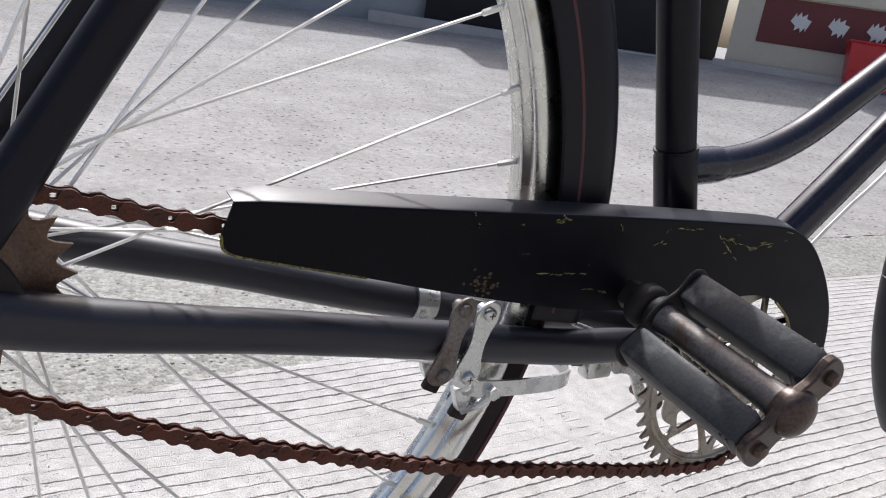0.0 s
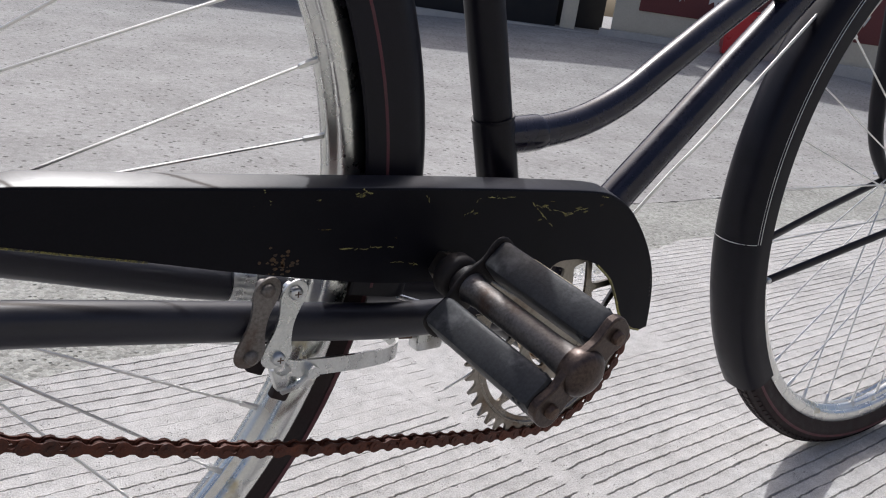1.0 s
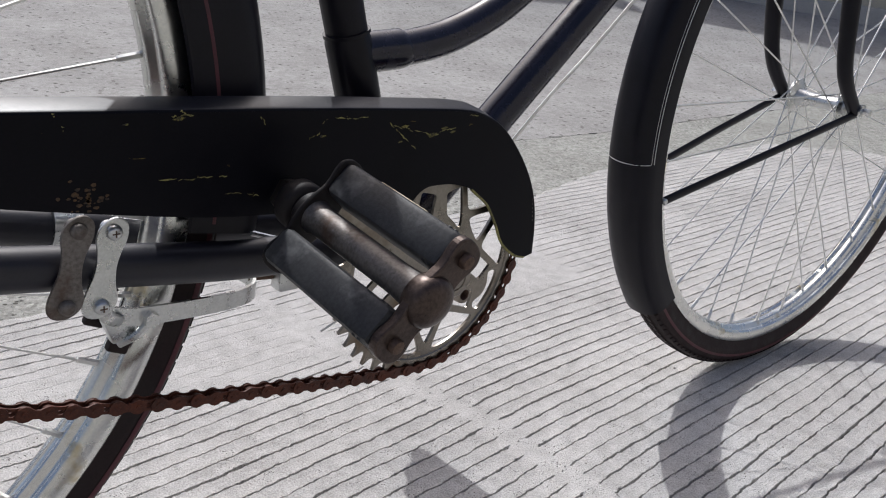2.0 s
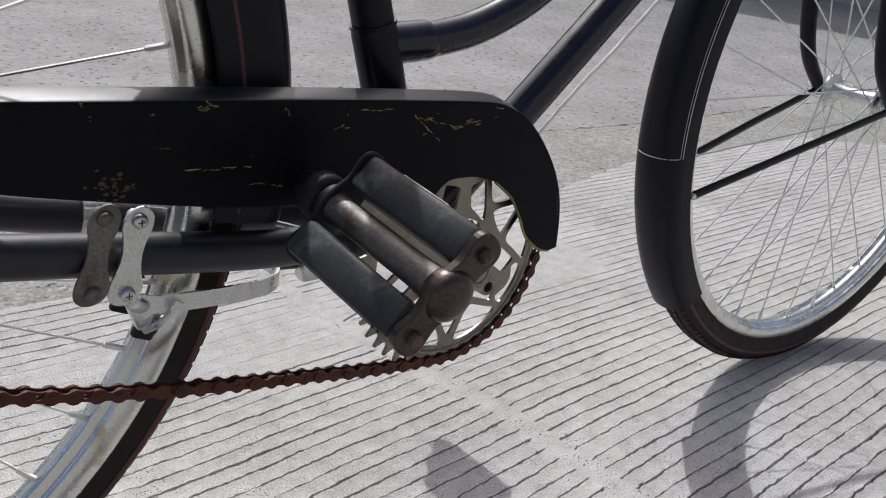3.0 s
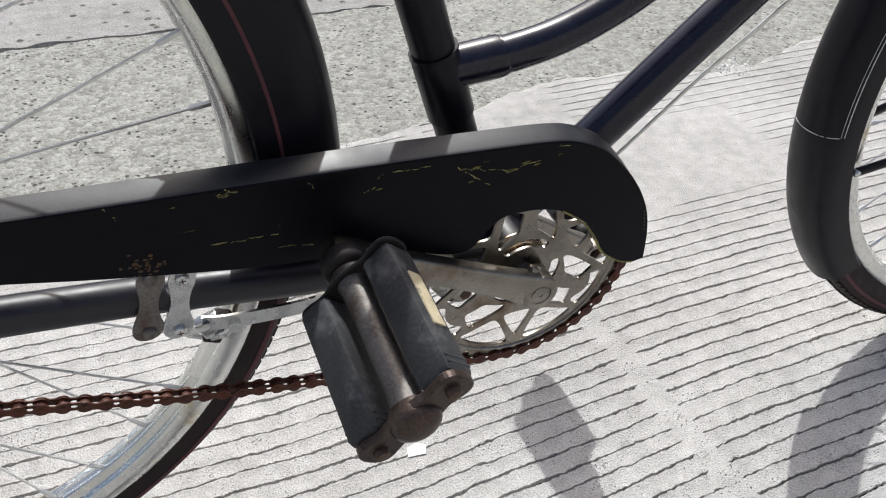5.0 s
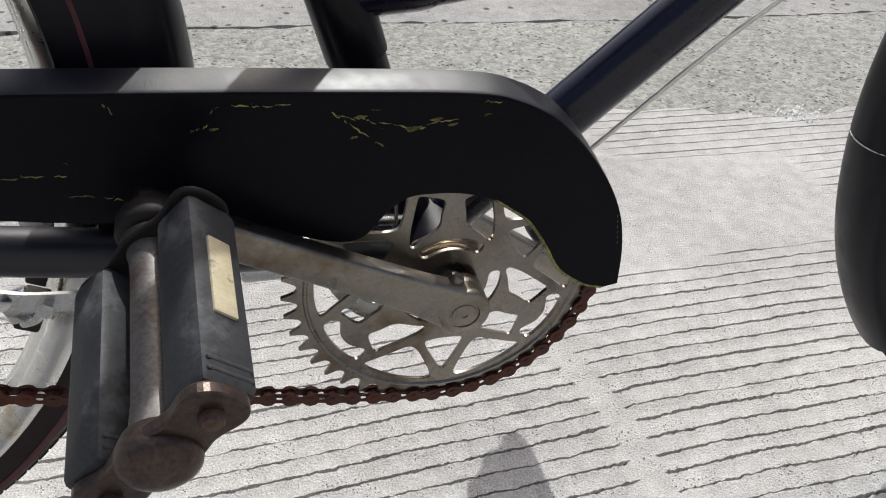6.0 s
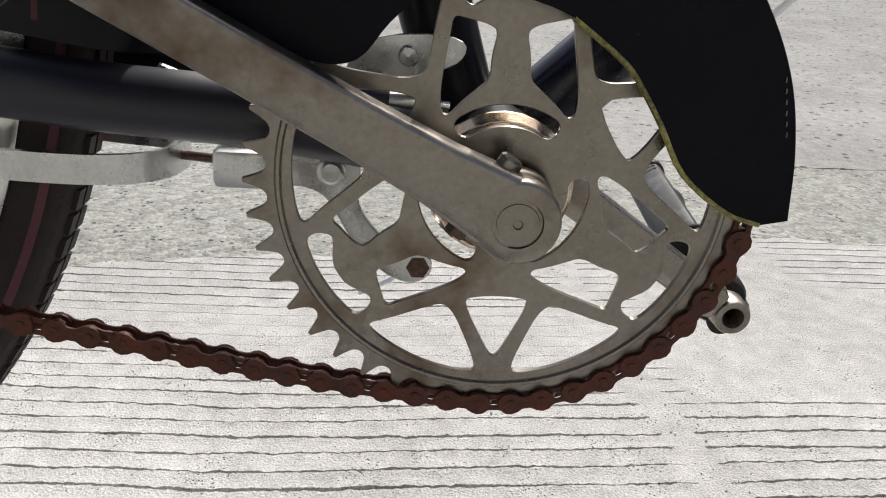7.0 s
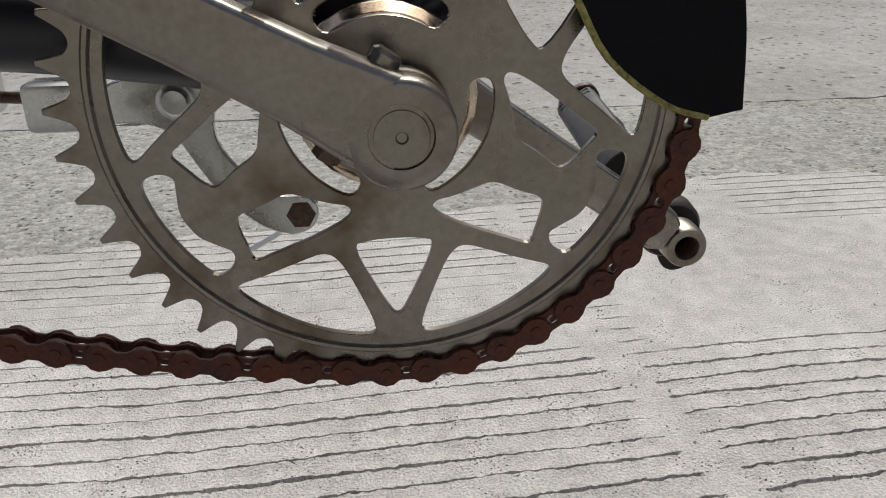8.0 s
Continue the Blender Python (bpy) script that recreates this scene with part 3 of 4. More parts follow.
# wheels
def wheel(name, at, steer, hub_w, grow, phase=0.0, order=((-1, -1), (-1, 1), (1, -1), (1, 1)), hub_at=(0, 0), count=32, rim_out=0.3284, belly=0.0195, crown=0.3637):
    w = hang(new(name), bike)
    w.empty_display_size = 0.05
    w.matrix_basis = pose(*at, 0, 0, steer) @ Matrix.Scale(grow, 4)
    half = [(0.3092, 0.0), (0.3096, 0.0030), (0.3112, 0.0052), (0.3146, 0.0068), (0.3158, 0.0084), (0.3146, 0.0102), (0.3136, 0.0122), (0.3146, 0.0146), (0.3175, 0.0164), (0.3215, 0.0170), (rim_out - 0.0024, 0.0166), (rim_out, 0.0152), (rim_out, 0.0138), (0.322, 0.0128)]
    rim = [(r, -h) for r, h in reversed(half)] + half[1:] + [(0.322, -0.0128)]
    part("rim", lathe(bmesh.new(), rim, 144), CHROME, w, "chrome wheel rim with a yellowed tarnish")
    mid = rim_out + (crown - rim_out) * 0.484
    tp = [(rim_out - 0.0034, -0.0134), (rim_out + 0.0026, -0.0145)] + [(mid + (crown - mid) * math.sin(a), -belly * math.cos(a)) for a in (radians(d) for d in range(-15, 196, 15))] + [(rim_out + 0.0026, 0.0145), (rim_out - 0.0034, 0.0134)]
    part("tyre", lathe(bmesh.new(), tp, 144), TYRE, w, "black roadster tyre")
    # tread: two rows of blocks round the shoulders and a row of middle blocks
    bm = bmesh.new()
    n = 190
    for k in range(n):
        a = 2 * math.pi * k / n
        for y, half, lift, tilt in ((-0.64 * belly, 0.0034, crown - 0.0072, 0.75), (0.64 * belly, 0.0034, crown - 0.0072, -0.75), (-0.004, 0.0030, crown - 0.0013, 0.0), (0.004, 0.0030, crown - 0.0013, 0.0)):
            aa = a + (0.5 * 2 * math.pi / n if abs(y) < 0.01 else 0)
            m = Matrix.Rotation(-aa, 4, "Y") @ Matrix.Translation((lift, y, 0)) @ Matrix.Rotation(tilt, 4, "Z")
            co = [m @ Vector((x * 0.0020, yy * half, z * 0.0046)) for x in (-1, 1) for yy in (-1, 1) for z in (-1, 1)]
            v = [bm.verts.new(c) for c in co]
            for f in ((4, 5, 7, 6), (0, 4, 6, 2), (1, 3, 7, 5), (0, 1, 5, 4), (2, 6, 7, 3)):
                bm.faces.new([v[i] for i in f])
    part("tread", bm, TYRE, w)
    for s in (-1, 1):
        part("sidewall_line", lathe(bmesh.new(), [(mid + r, s * (belly + h)) for r, h in ((0.0007, 0.0004), (0.0025, 0.0006), (0.0043, 0.0002), (0.0025, -0.0005))], 120), MAROON, w, "maroon line round the tyre wall")
    hw = hub_w
    hub = [(0.0, -hw - 0.012), (0.005, -hw - 0.012), (0.005, -hw - 0.004), (0.009, -hw - 0.004), (0.010, -hw), (0.021, -hw), (0.021, -hw + 0.003), (0.011, -hw + 0.006), (0.0085, -hw * 0.4),
           (0.0085, hw * 0.4), (0.011, hw - 0.006), (0.021, hw - 0.003), (0.021, hw), (0.010, hw), (0.009, hw + 0.004), (0.005, hw + 0.004), (0.005, hw + 0.012), (0.0, hw + 0.012)]
    part("hub", lathe(bmesh.new(), hub, 28), ZINC, w, "zinc-plated hub").location = (hub_at[0], 0, hub_at[1])
    # spokes, crossed three times, from alternate flanges
    ha, hb = hub_at
    for k in range(count):
        s, lead = order[k % 4]
        th = radians(phase + 360 / count * k)
        c_, s_ = math.cos(th), math.sin(th)
        b_ = ha * c_ + hb * s_
        reach = -b_ + math.sqrt(b_ * b_ - ha * ha - hb * hb + 0.311 ** 2)
        nip = Vector((ha + reach * c_, 0.002 * s, hb + reach * s_))
        ang = th + radians(lead * 62)
        head = Vector((hub_at[0] + 0.0185 * math.cos(ang), s * (hw - 0.0015), hub_at[1] + 0.0185 * math.sin(ang)))
        d = (head - nip).normalized()
        bm = bmesh.new()
        tube(bm, [nip + d * 0.014, head], 0.00100, 6, up=(0, 1, 0.01))
        tube(bm, [nip - d * 0.003, nip + d * 0.003, nip + d * 0.0135, nip + d * 0.0145], [0.0024, 0.0021, 0.0021, 0.0015], 6, up=(0, 1, 0.01))
        part("spoke", bm, SPOKE, w)
    return w


wheel("rear_wheel", AXLE, 0, 0.036, 1.075, 8.95, ((1, -1), (-1, -1), (1, 1), (-1, 1)), (0, 0), 40, 0.3310, 0.0168, 0.3545)
wheel("front_wheel", FRONT, STEER, 0.034, 1.065)


def mudguard(at, steer, a0, a1, parent, r=0.3875, half=0.030, skirt=0.040, label=""):
    """A rolled steel mudguard over an arc of the wheel, in degrees from straight ahead."""
    prof = [(r - skirt, -half)] + [(r - 0.026 + 0.026 * math.sin(a), -half * math.cos(a) ** 0.8 if math.cos(a) >= 0 else half * (-math.cos(a)) ** 0.8)
                                  for a in (radians(d) for d in range(0, 181, 12))] + [(r - skirt, half)]
    inner = [(q - 0.0015, h * 0.955) for q, h in reversed(prof)]
    ring = prof + inner + [prof[0]]
    bm = lathe(bmesh.new(), ring, 72, radians(a0), radians(a1))
    bmesh.ops.remove_doubles(bm, verts=bm.verts, dist=0.00005)
    ob = part("mudguard", bm, PAINT, parent, label)
    ob.matrix_basis = pose(*at, 0, 0, steer)
    return ob


mg = mudguard(AXLE, 0, -9, 205, bike, 0.4085, skirt=0.058, label="black steel rear mudguard with thin red lines")
for s in (-1, 1):
    part("pinstripe", lathe(bmesh.new(), [(0.3645, s * 0.0300), (0.3657, s * 0.0303), (0.3669, s * 0.0300), (0.3657, s * 0.0290)], 90, radians(-8), radians(200)), MAROON, mg, "thin red line")
fm = mudguard(FRONT, STEER, 20, 220.5, bike, 0.396, label="black steel front mudguard with white lines")
for s in (-1, 1):
    for rr, hh in ((0.3775, 0.0284), (0.3745, 0.0296)):
        part("pinstripe", lathe(bmesh.new(), [(rr, s * hh), (rr + 0.0006, s * (hh + 0.0006)), (rr + 0.001, s * (hh - 0.0002))], 90, radians(25), radians(188.5)), WHITEPAINT, fm, "thin white line")
bm = bmesh.new()
a = radians(188.5)
tube(bm, [((0.3705 + 0.0262 * math.sin(b)) * math.cos(a), -0.0302 * math.cos(b), (0.3705 + 0.0262 * math.sin(b)) * math.sin(a)) for b in (radians(d) for d in range(20, 161, 10))], 0.0005, 5)
part("pinstripe", bm, WHITEPAINT, fm, "thin white line")

# front fork and mudguard stays, turned with the wheel
fork = hang(new("fork"), bike)
fork.matrix_basis = pose(*FRONT, 0, 0, STEER)
for s in (-1, 1):
    part("fork_blade", tube(bmesh.new(), spline([(-0.165, s * 0.042, 0.40), (-0.115, s * 0.047, 0.22), (-0.085, s * 0.050, 0.11), (-0.055, s * 0.050, 0.045), (0.0, s * 0.050, -0.004)]),
                            [0.013, 0.008], 14), PAINT, fork, "curved black fork blade")
    ends = [(0.004, -0.053, -0.004), (-0.16, -0.040, -0.051), (-0.334, -0.0262, -0.1010)] if s < 0 else [(0.004, 0.053, -0.001), (-0.15, 0.045, -0.0446), (-0.341, 0.032, -0.1000)]
    part("mudguard_stay", tube(bmesh.new(), ends, 0.0054, 10, flat=0.6), PAINT, fork, "black mudguard stay")
    ob = part("stay_bolt", lathe(bmesh.new(), [(0.0, -0.004), (0.0026, -0.0036), (0.0040, -0.002), (0.0042, 0.002), (0.0, 0.003)], 10), ZINC, fork)
    ob.location = ends[-1]
    ob = part("axle_nut", lathe(bmesh.new(), [(0.0, -0.005), (0.0085, -0.005), (0.009, -0.003), (0.009, 0.003), (0.0045, 0.004), (0.0045, 0.013), (0.0, 0.0135)], 6), ZINC, fork)
    ob.matrix_basis = Matrix.Translation((0, s * 0.057, 0)) @ (Matrix.Rotation(math.pi, 4, "Z") if s < 0 else Matrix())
part("fork_crown", box(bmesh.new(), (0.05, 0.11, 0.03), (-0.168, 0, 0.405), 0.008), PAINT, fork)

bm = bmesh.new()
bmesh.ops.create_icosphere(bm, subdivisions=1, radius=0.0022, matrix=Matrix.Translation((-0.3605, 0.004, -0.1403)))
part("paint_chip", bm, WHITEPAINT, fm, "small white chip in the paint")

# chain guard
GY0 = -0.067
top = [(-0.4235, 0.4068), (-0.34, 0.4037), (-0.26, 0.4011), (-0.15, 0.3980), (-0.06, 0.3942), (0.0, 0.3907), (0.024, 0.3852), (0.046, 0.3735), (0.067, 0.354), (0.084, 0.332), (0.095, 0.310), (0.101, 0.286), (0.1035, 0.2610)]
low = [(0.0935, 0.2590), (0.080, 0.2635), (0.0625, 0.2770), (0.052, 0.2945), (0.0415, 0.310), (0.034, 0.3175), (0.018, 0.3290), (0.0, 0.335), (-0.016, 0.3365), (-0.031, 0.3350), (-0.043, 0.325),
       (-0.054, 0.3125), (-0.070, 0.3115), (-0.10, 0.3215), (-0.14, 0.331), (-0.20, 0.3365), (-0.289, 0.3520), (-0.346, 0.3640), (-0.400, 0.3745), (-0.4245, 0.3805), (-0.4285, 0.390)]
guard = hang(new("chain_guard"), bike)
me = plate("face", [[(p.x, p.z) for p in spline([(x, 0, z) for x, z in top], 4)] + [(p.x, p.z) for p in spline([(x, 0, z) for x, z in low], 4)]], 0.0014)
ob = part("face", me, GUARD, guard, "black painted guard face with yellow scratches", 25)
ob.location = (0, GY0 + 0.0007, 0)
bm = bmesh.new()
line = spline([(x, 0, z) for x, z in top], 5)
strips = []
for i, p in enumerate(line):
    d = (line[min(i + 1, len(line) - 1)] - line[max(i - 1, 0)]).normalized()
    nrm3 = Vector((-d.z, 0, d.x))
    thin = (1.0 - 0.75 * min(max((p.x - 0.045) / 0.045, 0.0), 1.0)) * min(max((p.x + 0.4235) / 0.015, 0.35), 1.0)
    row = []
    for off, y in ((0.0, GY0), (0.0007, GY0 + 0.0003), (0.0013, GY0 + 0.0010), (0.0020, GY0 + 0.0030), (0.0033, GY0 + 0.0085), (0.0046, GY0 + 0.0145), (0.0050, GY0 + 0.0185), (0.0038, GY0 + 0.0185), (0.0020, GY0 + 0.0085), (0.0008, GY0 + 0.0030), (-0.0005, GY0 + 0.0014)):
        row.append(bm.verts.new(p + nrm3 * (off * thin if off > 0 else off) + Vector((0, GY0 + (y - GY0) * (0.75 + 0.25 * thin), 0))))
    strips.append(row)
for a, b in zip(strips, strips[1:]):
    for k in range(len(a)):
        f = bm.faces.new((a[k], a[(k + 1) % len(a)], b[(k + 1) % len(a)], b[k]))
        # the lower rounding takes the darker face paint, as its shaded side
        f.material_index = int(k < 2)
bm.faces.new(strips[0][::-1])
bm.faces.new(strips[-1])
part("flange", bm, FLANGE, guard, "black rolled top edge of the guard").data.materials.append(GUARD)
part("worn_edge", tube(bmesh.new(), [(p.x, GY0 + 0.0008, p.z) for p in spline([(x, 0, z) for x, z in low[:7]], 4)], 0.0012, 6), PRIMER, guard, "lower edge worn to yellow primer")
part("worn_edge", tube(bmesh.new(), [(p.x, GY0 + 0.0008, p.z) for p in spline([(x, 0, z) for x, z in low[17:]], 4)], 0.0010, 6), CHIP, guard, "lower edge worn to yellow primer")

# chainring, cut through in a threefold pattern
T = 44
LINK = 0.01332
RC = Vector((0.0, 0, 0.2648))          # ring centre
RP = LINK / (2 * math.sin(math.pi / T))
outline = []
for k in range(T):
    for f, r in ((-0.5, RP - 0.0052), (-0.38, RP - 0.0049), (-0.25, RP - 0.0036), (-0.15, RP - 0.0008), (-0.035, RP + 0.0036), (0.035, RP + 0.0036), (0.15, RP - 0.0008), (0.25, RP - 0.0036), (0.38, RP - 0.0049)):
        outline.append((90 + (k + f) * 360 / T, r))
holes = []
for c in (-89.2, 30.8, 150.8):
    holes.append(rounded(polar([(-17.5, 0.0480), (-10, 0.0447), (0, 0.0437), (10, 0.0447), (17.5, 0.0480), (2.6, 0.0690), (0, 0.0725), (-2.6, 0.0690)], c), 2))
    for s in (-1, 1):
        holes.append(rounded(polar([(s * a, r) for a, r in ((42.5, 0.0775), (38, 0.0690), (31, 0.0580), (25, 0.0520), (19.5, 0.0530), (13.5, 0.0590), (4.6, 0.0770), (7.0, 0.0800), (17, 0.0802), (27, 0.0797), (37, 0.0790))], c), 2))
        holes.append(rounded(polar([(s * a, r) for a, r in ((18.5, 0.0378), (22, 0.0345), (31, 0.0362), (42, 0.0385), (50.5, 0.0415), (52.5, 0.0500), (55.5, 0.0580), (52, 0.0610), (46, 0.0638), (41.5, 0.0668), (38.5, 0.0605), (28, 0.0470))], c), 2))
    holes.append(rounded(polar([(a, r) for a, r in ((-14, 0.0785), (-15.5, 0.0725), (-13, 0.0668), (-9, 0.0685), (-4, 0.0715), (0, 0.0718), (4, 0.0715), (9, 0.0685), (13, 0.0668), (15.5, 0.0725), (14, 0.0785), (6, 0.0790), (0, 0.0790), (-6, 0.0790))], c + 60), 2))
    holes.append(rounded(polar([(-42, 0.0245), (-40, 0.0330), (-20, 0.0330), (0, 0.0330), (20, 0.0330), (40, 0.0330), (42, 0.0245), (20, 0.0242), (0, 0.0242), (-20, 0.0242)], c + 60), 2))
crankset = hang(new("crankset"), bike)
crankset.matrix_basis = Matrix.Translation(RC)
me = plate("chainring", [polar(outline)] + holes, 0.0028, 0.0004)
ob = part("chainring", me, STEEL, crankset, "dull steel chainring with 44 teeth and cut-out pattern", 30)
ob.location = (0, -0.0535, 0)
for y in (-0.0552,):
    ob = part("pressed_rib", lathe(bmesh.new(), [(0.0826, y + 0.0004), (0.0834, y - 0.0009), (0.0846, y - 0.0009), (0.0856, y + 0.0004)], 96), STEEL, crankset)
# crank arms: the right one points back and up, the left one opposite
CRANK_A = radians(180 - 29.3)
cd = Vector((math.cos(CRANK_A), 0, math.sin(CRANK_A)))


def crank(d, y_in, y_out, name, reach=1.0):
    q = Vector((-d.z, 0, d.x))
    bm = bmesh.new()
    stations = [(-0.002, 0.0150, 0.0), (0.008, 0.0142, 0.0), (0.018, 0.0130, 0.0), (0.030, 0.0116, 0.05), (0.060, 0.0103, 0.25), (0.10, 0.0096, 0.6), (0.150, 0.0094, 1.0), (0.166, 0.0108, 1.0), (0.174, 0.0104, 1.0), (0.179, 0.0080, 1.0)]
    rows_ = []
    for s, hgt, f in stations:
        y0 = y_in + (y_out - y_in) * f * 0.8
        y1 = y0 + (-0.013 if y_out < 0 else 0.013)
        ring = []
        for (a, b) in ((-1, 0.2), (-0.94, 0.06), (-0.80, 0.0), (0.80, 0.0), (0.94, 0.06), (1, 0.2), (1, 0.78), (0.94, 0.94), (0.80, 1.0), (-0.80, 1.0), (-0.94, 0.94), (-1, 0.78)):
            p = d * s * reach + q * hgt * a
            ring.append(bm.verts.new((p.x, y0 + (y1 - y0) * b, p.z)))
        rows_.append(ring)
    for a, b in zip(rows_, rows_[1:]):
        for k in range(12):
            bm.faces.new((a[k], a[(k + 1) % 12], b[(k + 1) % 12], b[k]))
    bm.faces.new(rows_[0][::-1])
    bm.faces.new(rows_[-1])
    return part(name, bm, STEEL, crankset, "dull steel crank arm", 50)


SET = (0.0033, 0, -0.0046)          # the worn right crank sits a little low on its axle
crank(cd, -0.066, -0.078, "crank_arm", 1.05).location = SET
boss = lathe(bmesh.new(), [(0.0, -0.060), (0.0158, -0.060), (0.0158, -0.0765), (0.0154, -0.0782), (0.0143, -0.0791), (0.0092, -0.0793), (0.0088, -0.0784), (0.0078, -0.0784), (0.0075, -0.0796), (0.0018, -0.0799), (0.0014, -0.0792), (0.0, -0.0792)], 40)
part("crank_boss", boss, STEEL, crankset, "round crank boss with its axle end", 50).location = SET
bm = lathe(bmesh.new(), [(0.0, -0.03), (0.0085, -0.03), (0.0085, -0.064), (0.0, -0.064)], 20)
part("axle", bm, STEEL, crankset)
# cotter pin with its nut, across the boss
pb, pd = Vector((-0.0105, -0.0690, 0.0085)), Vector((0.555, 0, 0.83)).normalized()
part("cotter_pin", tube(bmesh.new(), [pb + pd * q for q in (-0.0165, 0.008, 0.0142, 0.0152)], [0.0032, 0.0046, 0.0046, 0.0034], 14), STEEL, crankset, "steel cotter pin").location = SET
part("cotter_nut", tube(bmesh.new(), [pb + pd * q for q in (-0.0200, -0.0160)], 0.0042, 6), RUSTY, crankset).location = SET
ld = Vector((math.cos(radians(-35.0)), 0, math.sin(radians(-35.0))))
crank(ld, 0.036, 0.042, "crank_arm", 0.895)
le = ld * 0.170
ob = part("pedal_eye", lathe(bmesh.new(), [(0.0060, -0.0075), (0.0092, -0.0075), (0.0100, -0.006), (0.0104, 0.006), (0.0100, 0.0075), (0.0060, 0.0075), (0.0060, -0.0075)], 28), STEEL, crankset, "threaded pedal eye at the end of the crank")
ob.location = (le.x, 0.0475, le.z)
ob = part("eye_thread", lathe(bmesh.new(), [(0.0060 - 0.0006 * (k % 2), -0.007 + k * 0.001) for k in range(15)], 24), RUSTY, crankset)
ob.location = (le.x, 0.0475, le.z)

# pedals: two rubber blocks on a spindle between end plates
def make_pedal(place, reflector):
    pedal = hang(new("pedal"), bike)
    pedal.matrix_basis = place
    Y0, Y1 = -0.110, -0.204
    part("bearing_cup", lathe(bmesh.new(), [(0.0, -0.078), (0.0072, -0.078), (0.0078, -0.085), (0.0140, -0.0855), (0.0156, -0.088), (0.0158, -0.096), (0.0140, -0.0985), (0.0110, -0.0995), (0.0122, -0.1015), (0.0136, -0.103), (0.0136, -0.1085), (0.0, -0.1095)], 28), GRIME, pedal, "grimy black bearing cup beside the crank")
    part("spindle", lathe(bmesh.new(), [(0.0, -0.108), (0.0112, -0.108), (0.0100, -0.113), (0.0094, -0.122), (0.0094, -0.186), (0.0104, Y1 + 0.004), (0.0120, Y1), (0.0, Y1)], 24), SPINDLE, pedal, "worn steel pedal spindle tube")
    dome = [(0.0150 * math.cos(radians(a)), Y1 - 0.007 - 0.0085 * math.sin(radians(a))) for a in range(0, 91, 15)]
    part("dust_cap", lathe(bmesh.new(), [(0.0, Y1 + 0.003), (0.0130, Y1 + 0.002), (0.0150, Y1 - 0.003)] + dome, 28), CAPSTEEL, pedal, "grimy brown domed dust cap")
    lob = [(0.0, 0.0125), (0.010, 0.0105), (0.018, 0.0085), (0.030, 0.0120), (0.036, 0.0085), (0.0375, 0.0)]
    dumb = [(x, z) for x, z in lob] + [(x, -z) for x, z in reversed(lob[:-1])] + [(-x, -z) for x, z in lob[1:]] + [(-x, z) for x, z in reversed(lob[1:-1])]
    for y, t_, k in ((Y0 + 0.002, 0.003, 1.06), (Y1 - 0.0040, 0.0060, 1.02)):
        me = plate("end_plate", [rounded([(x * k, z * k) for x, z in dumb], 2)], t_, 0.0012)
        ob = part("end_plate", me, CAPSTEEL if y < -0.15 else GRIME, pedal, "worn steel pedal end plate")
        ob.location = (0, y, 0)
    for s in (-1, 1):
        bm = bmesh.new()
        L = abs(Y1 - Y0) + 0.003
        box(bm, (0.0232, L, 0.0250), (0, 0, 0), 0.0045)
        for e in (-L / 2 + 0.006, -L / 2 + 0.0105):
            box(bm, (0.0240, 0.0022, 0.0200), (0, e, 0), 0.0008)
        ob = part("rubber_block", bm, RUBBER, pedal, "black rubber pedal block")
        ob.location = (s * 0.0262, (Y0 + Y1) / 2, -0.002 * s)
        ob = part("block_bolt", lathe(bmesh.new(), [(0.0, -0.004), (0.0038, -0.0035), (0.0045, -0.002), (0.0045, 0.002), (0.0, 0.002)], 10), RUSTY, pedal)
        ob.location = (s * 0.0282, Y1 - 0.0072, 0)
    if reflector:
        part("reflector", box(bmesh.new(), (0.0022, 0.040, 0.0108), (0.0262 + 0.0117, Y0 - 0.043, -0.002), 0.0008), CREAM, pedal, "cream pedal reflector")


def pedal_place(pin, cap, roll):
    """The spindle runs from the crank's eye to the dust cap; the blocks are rolled about it."""
    tilt = Vector((0, -1, 0)).rotation_difference(cap - pin).to_matrix().to_4x4() if cap.y < pin.y else \
        Vector((0, 1, 0)).rotation_difference(cap - pin).to_matrix().to_4x4() @ Matrix.Rotation(math.pi, 4, "Z")
    return Matrix.Translation(pin) @ tilt @ Matrix.Rotation(radians(roll), 4, "Y") @ Matrix.Translation((0, 0.084, 0))


make_pedal(pedal_place(Vector((-0.1530, -0.084, 0.3475)), Vector((-0.1480, -0.213, 0.3312)), -47), True)
make_pedal(pedal_place(Vector((0.1395, 0.060, 0.1670)), Vector((0.139, 0.190, 0.181)), -55), False)

# rear sprocket
TS = 20
RS = LINK / (2 * math.sin(math.pi / TS))
ol = []
for k in range(TS):
    for f, r in ((-0.42, RS - 0.0040), (-0.22, RS - 0.0015), (0.0, RS + 0.0045), (0.22, RS - 0.0015), (0.42, RS - 0.0040)):
        ol.append((90 + (k + f) * 360 / TS, r))
me = plate("sprocket", [polar(ol), polar([(a, 0.018) for a in range(0, 360, 15)])], 0.003, 0.0003)
ob = part("sprocket", me, RUSTY, bike, "rusty rear sprocket")
ob.location = (AXLE.x, -0.052, AXLE.z)
ob = part("freewheel", lathe(bmesh.new(), [(0.006, -0.060), (0.020, -0.060), (0.026, -0.056), (0.030, -0.053), (0.030, -0.044), (0.018, -0.040), (0.006, -0.040)], 28), RUSTY, bike, "rusty freewheel body")
ob.location = (AXLE.x, 0, AXLE.z)

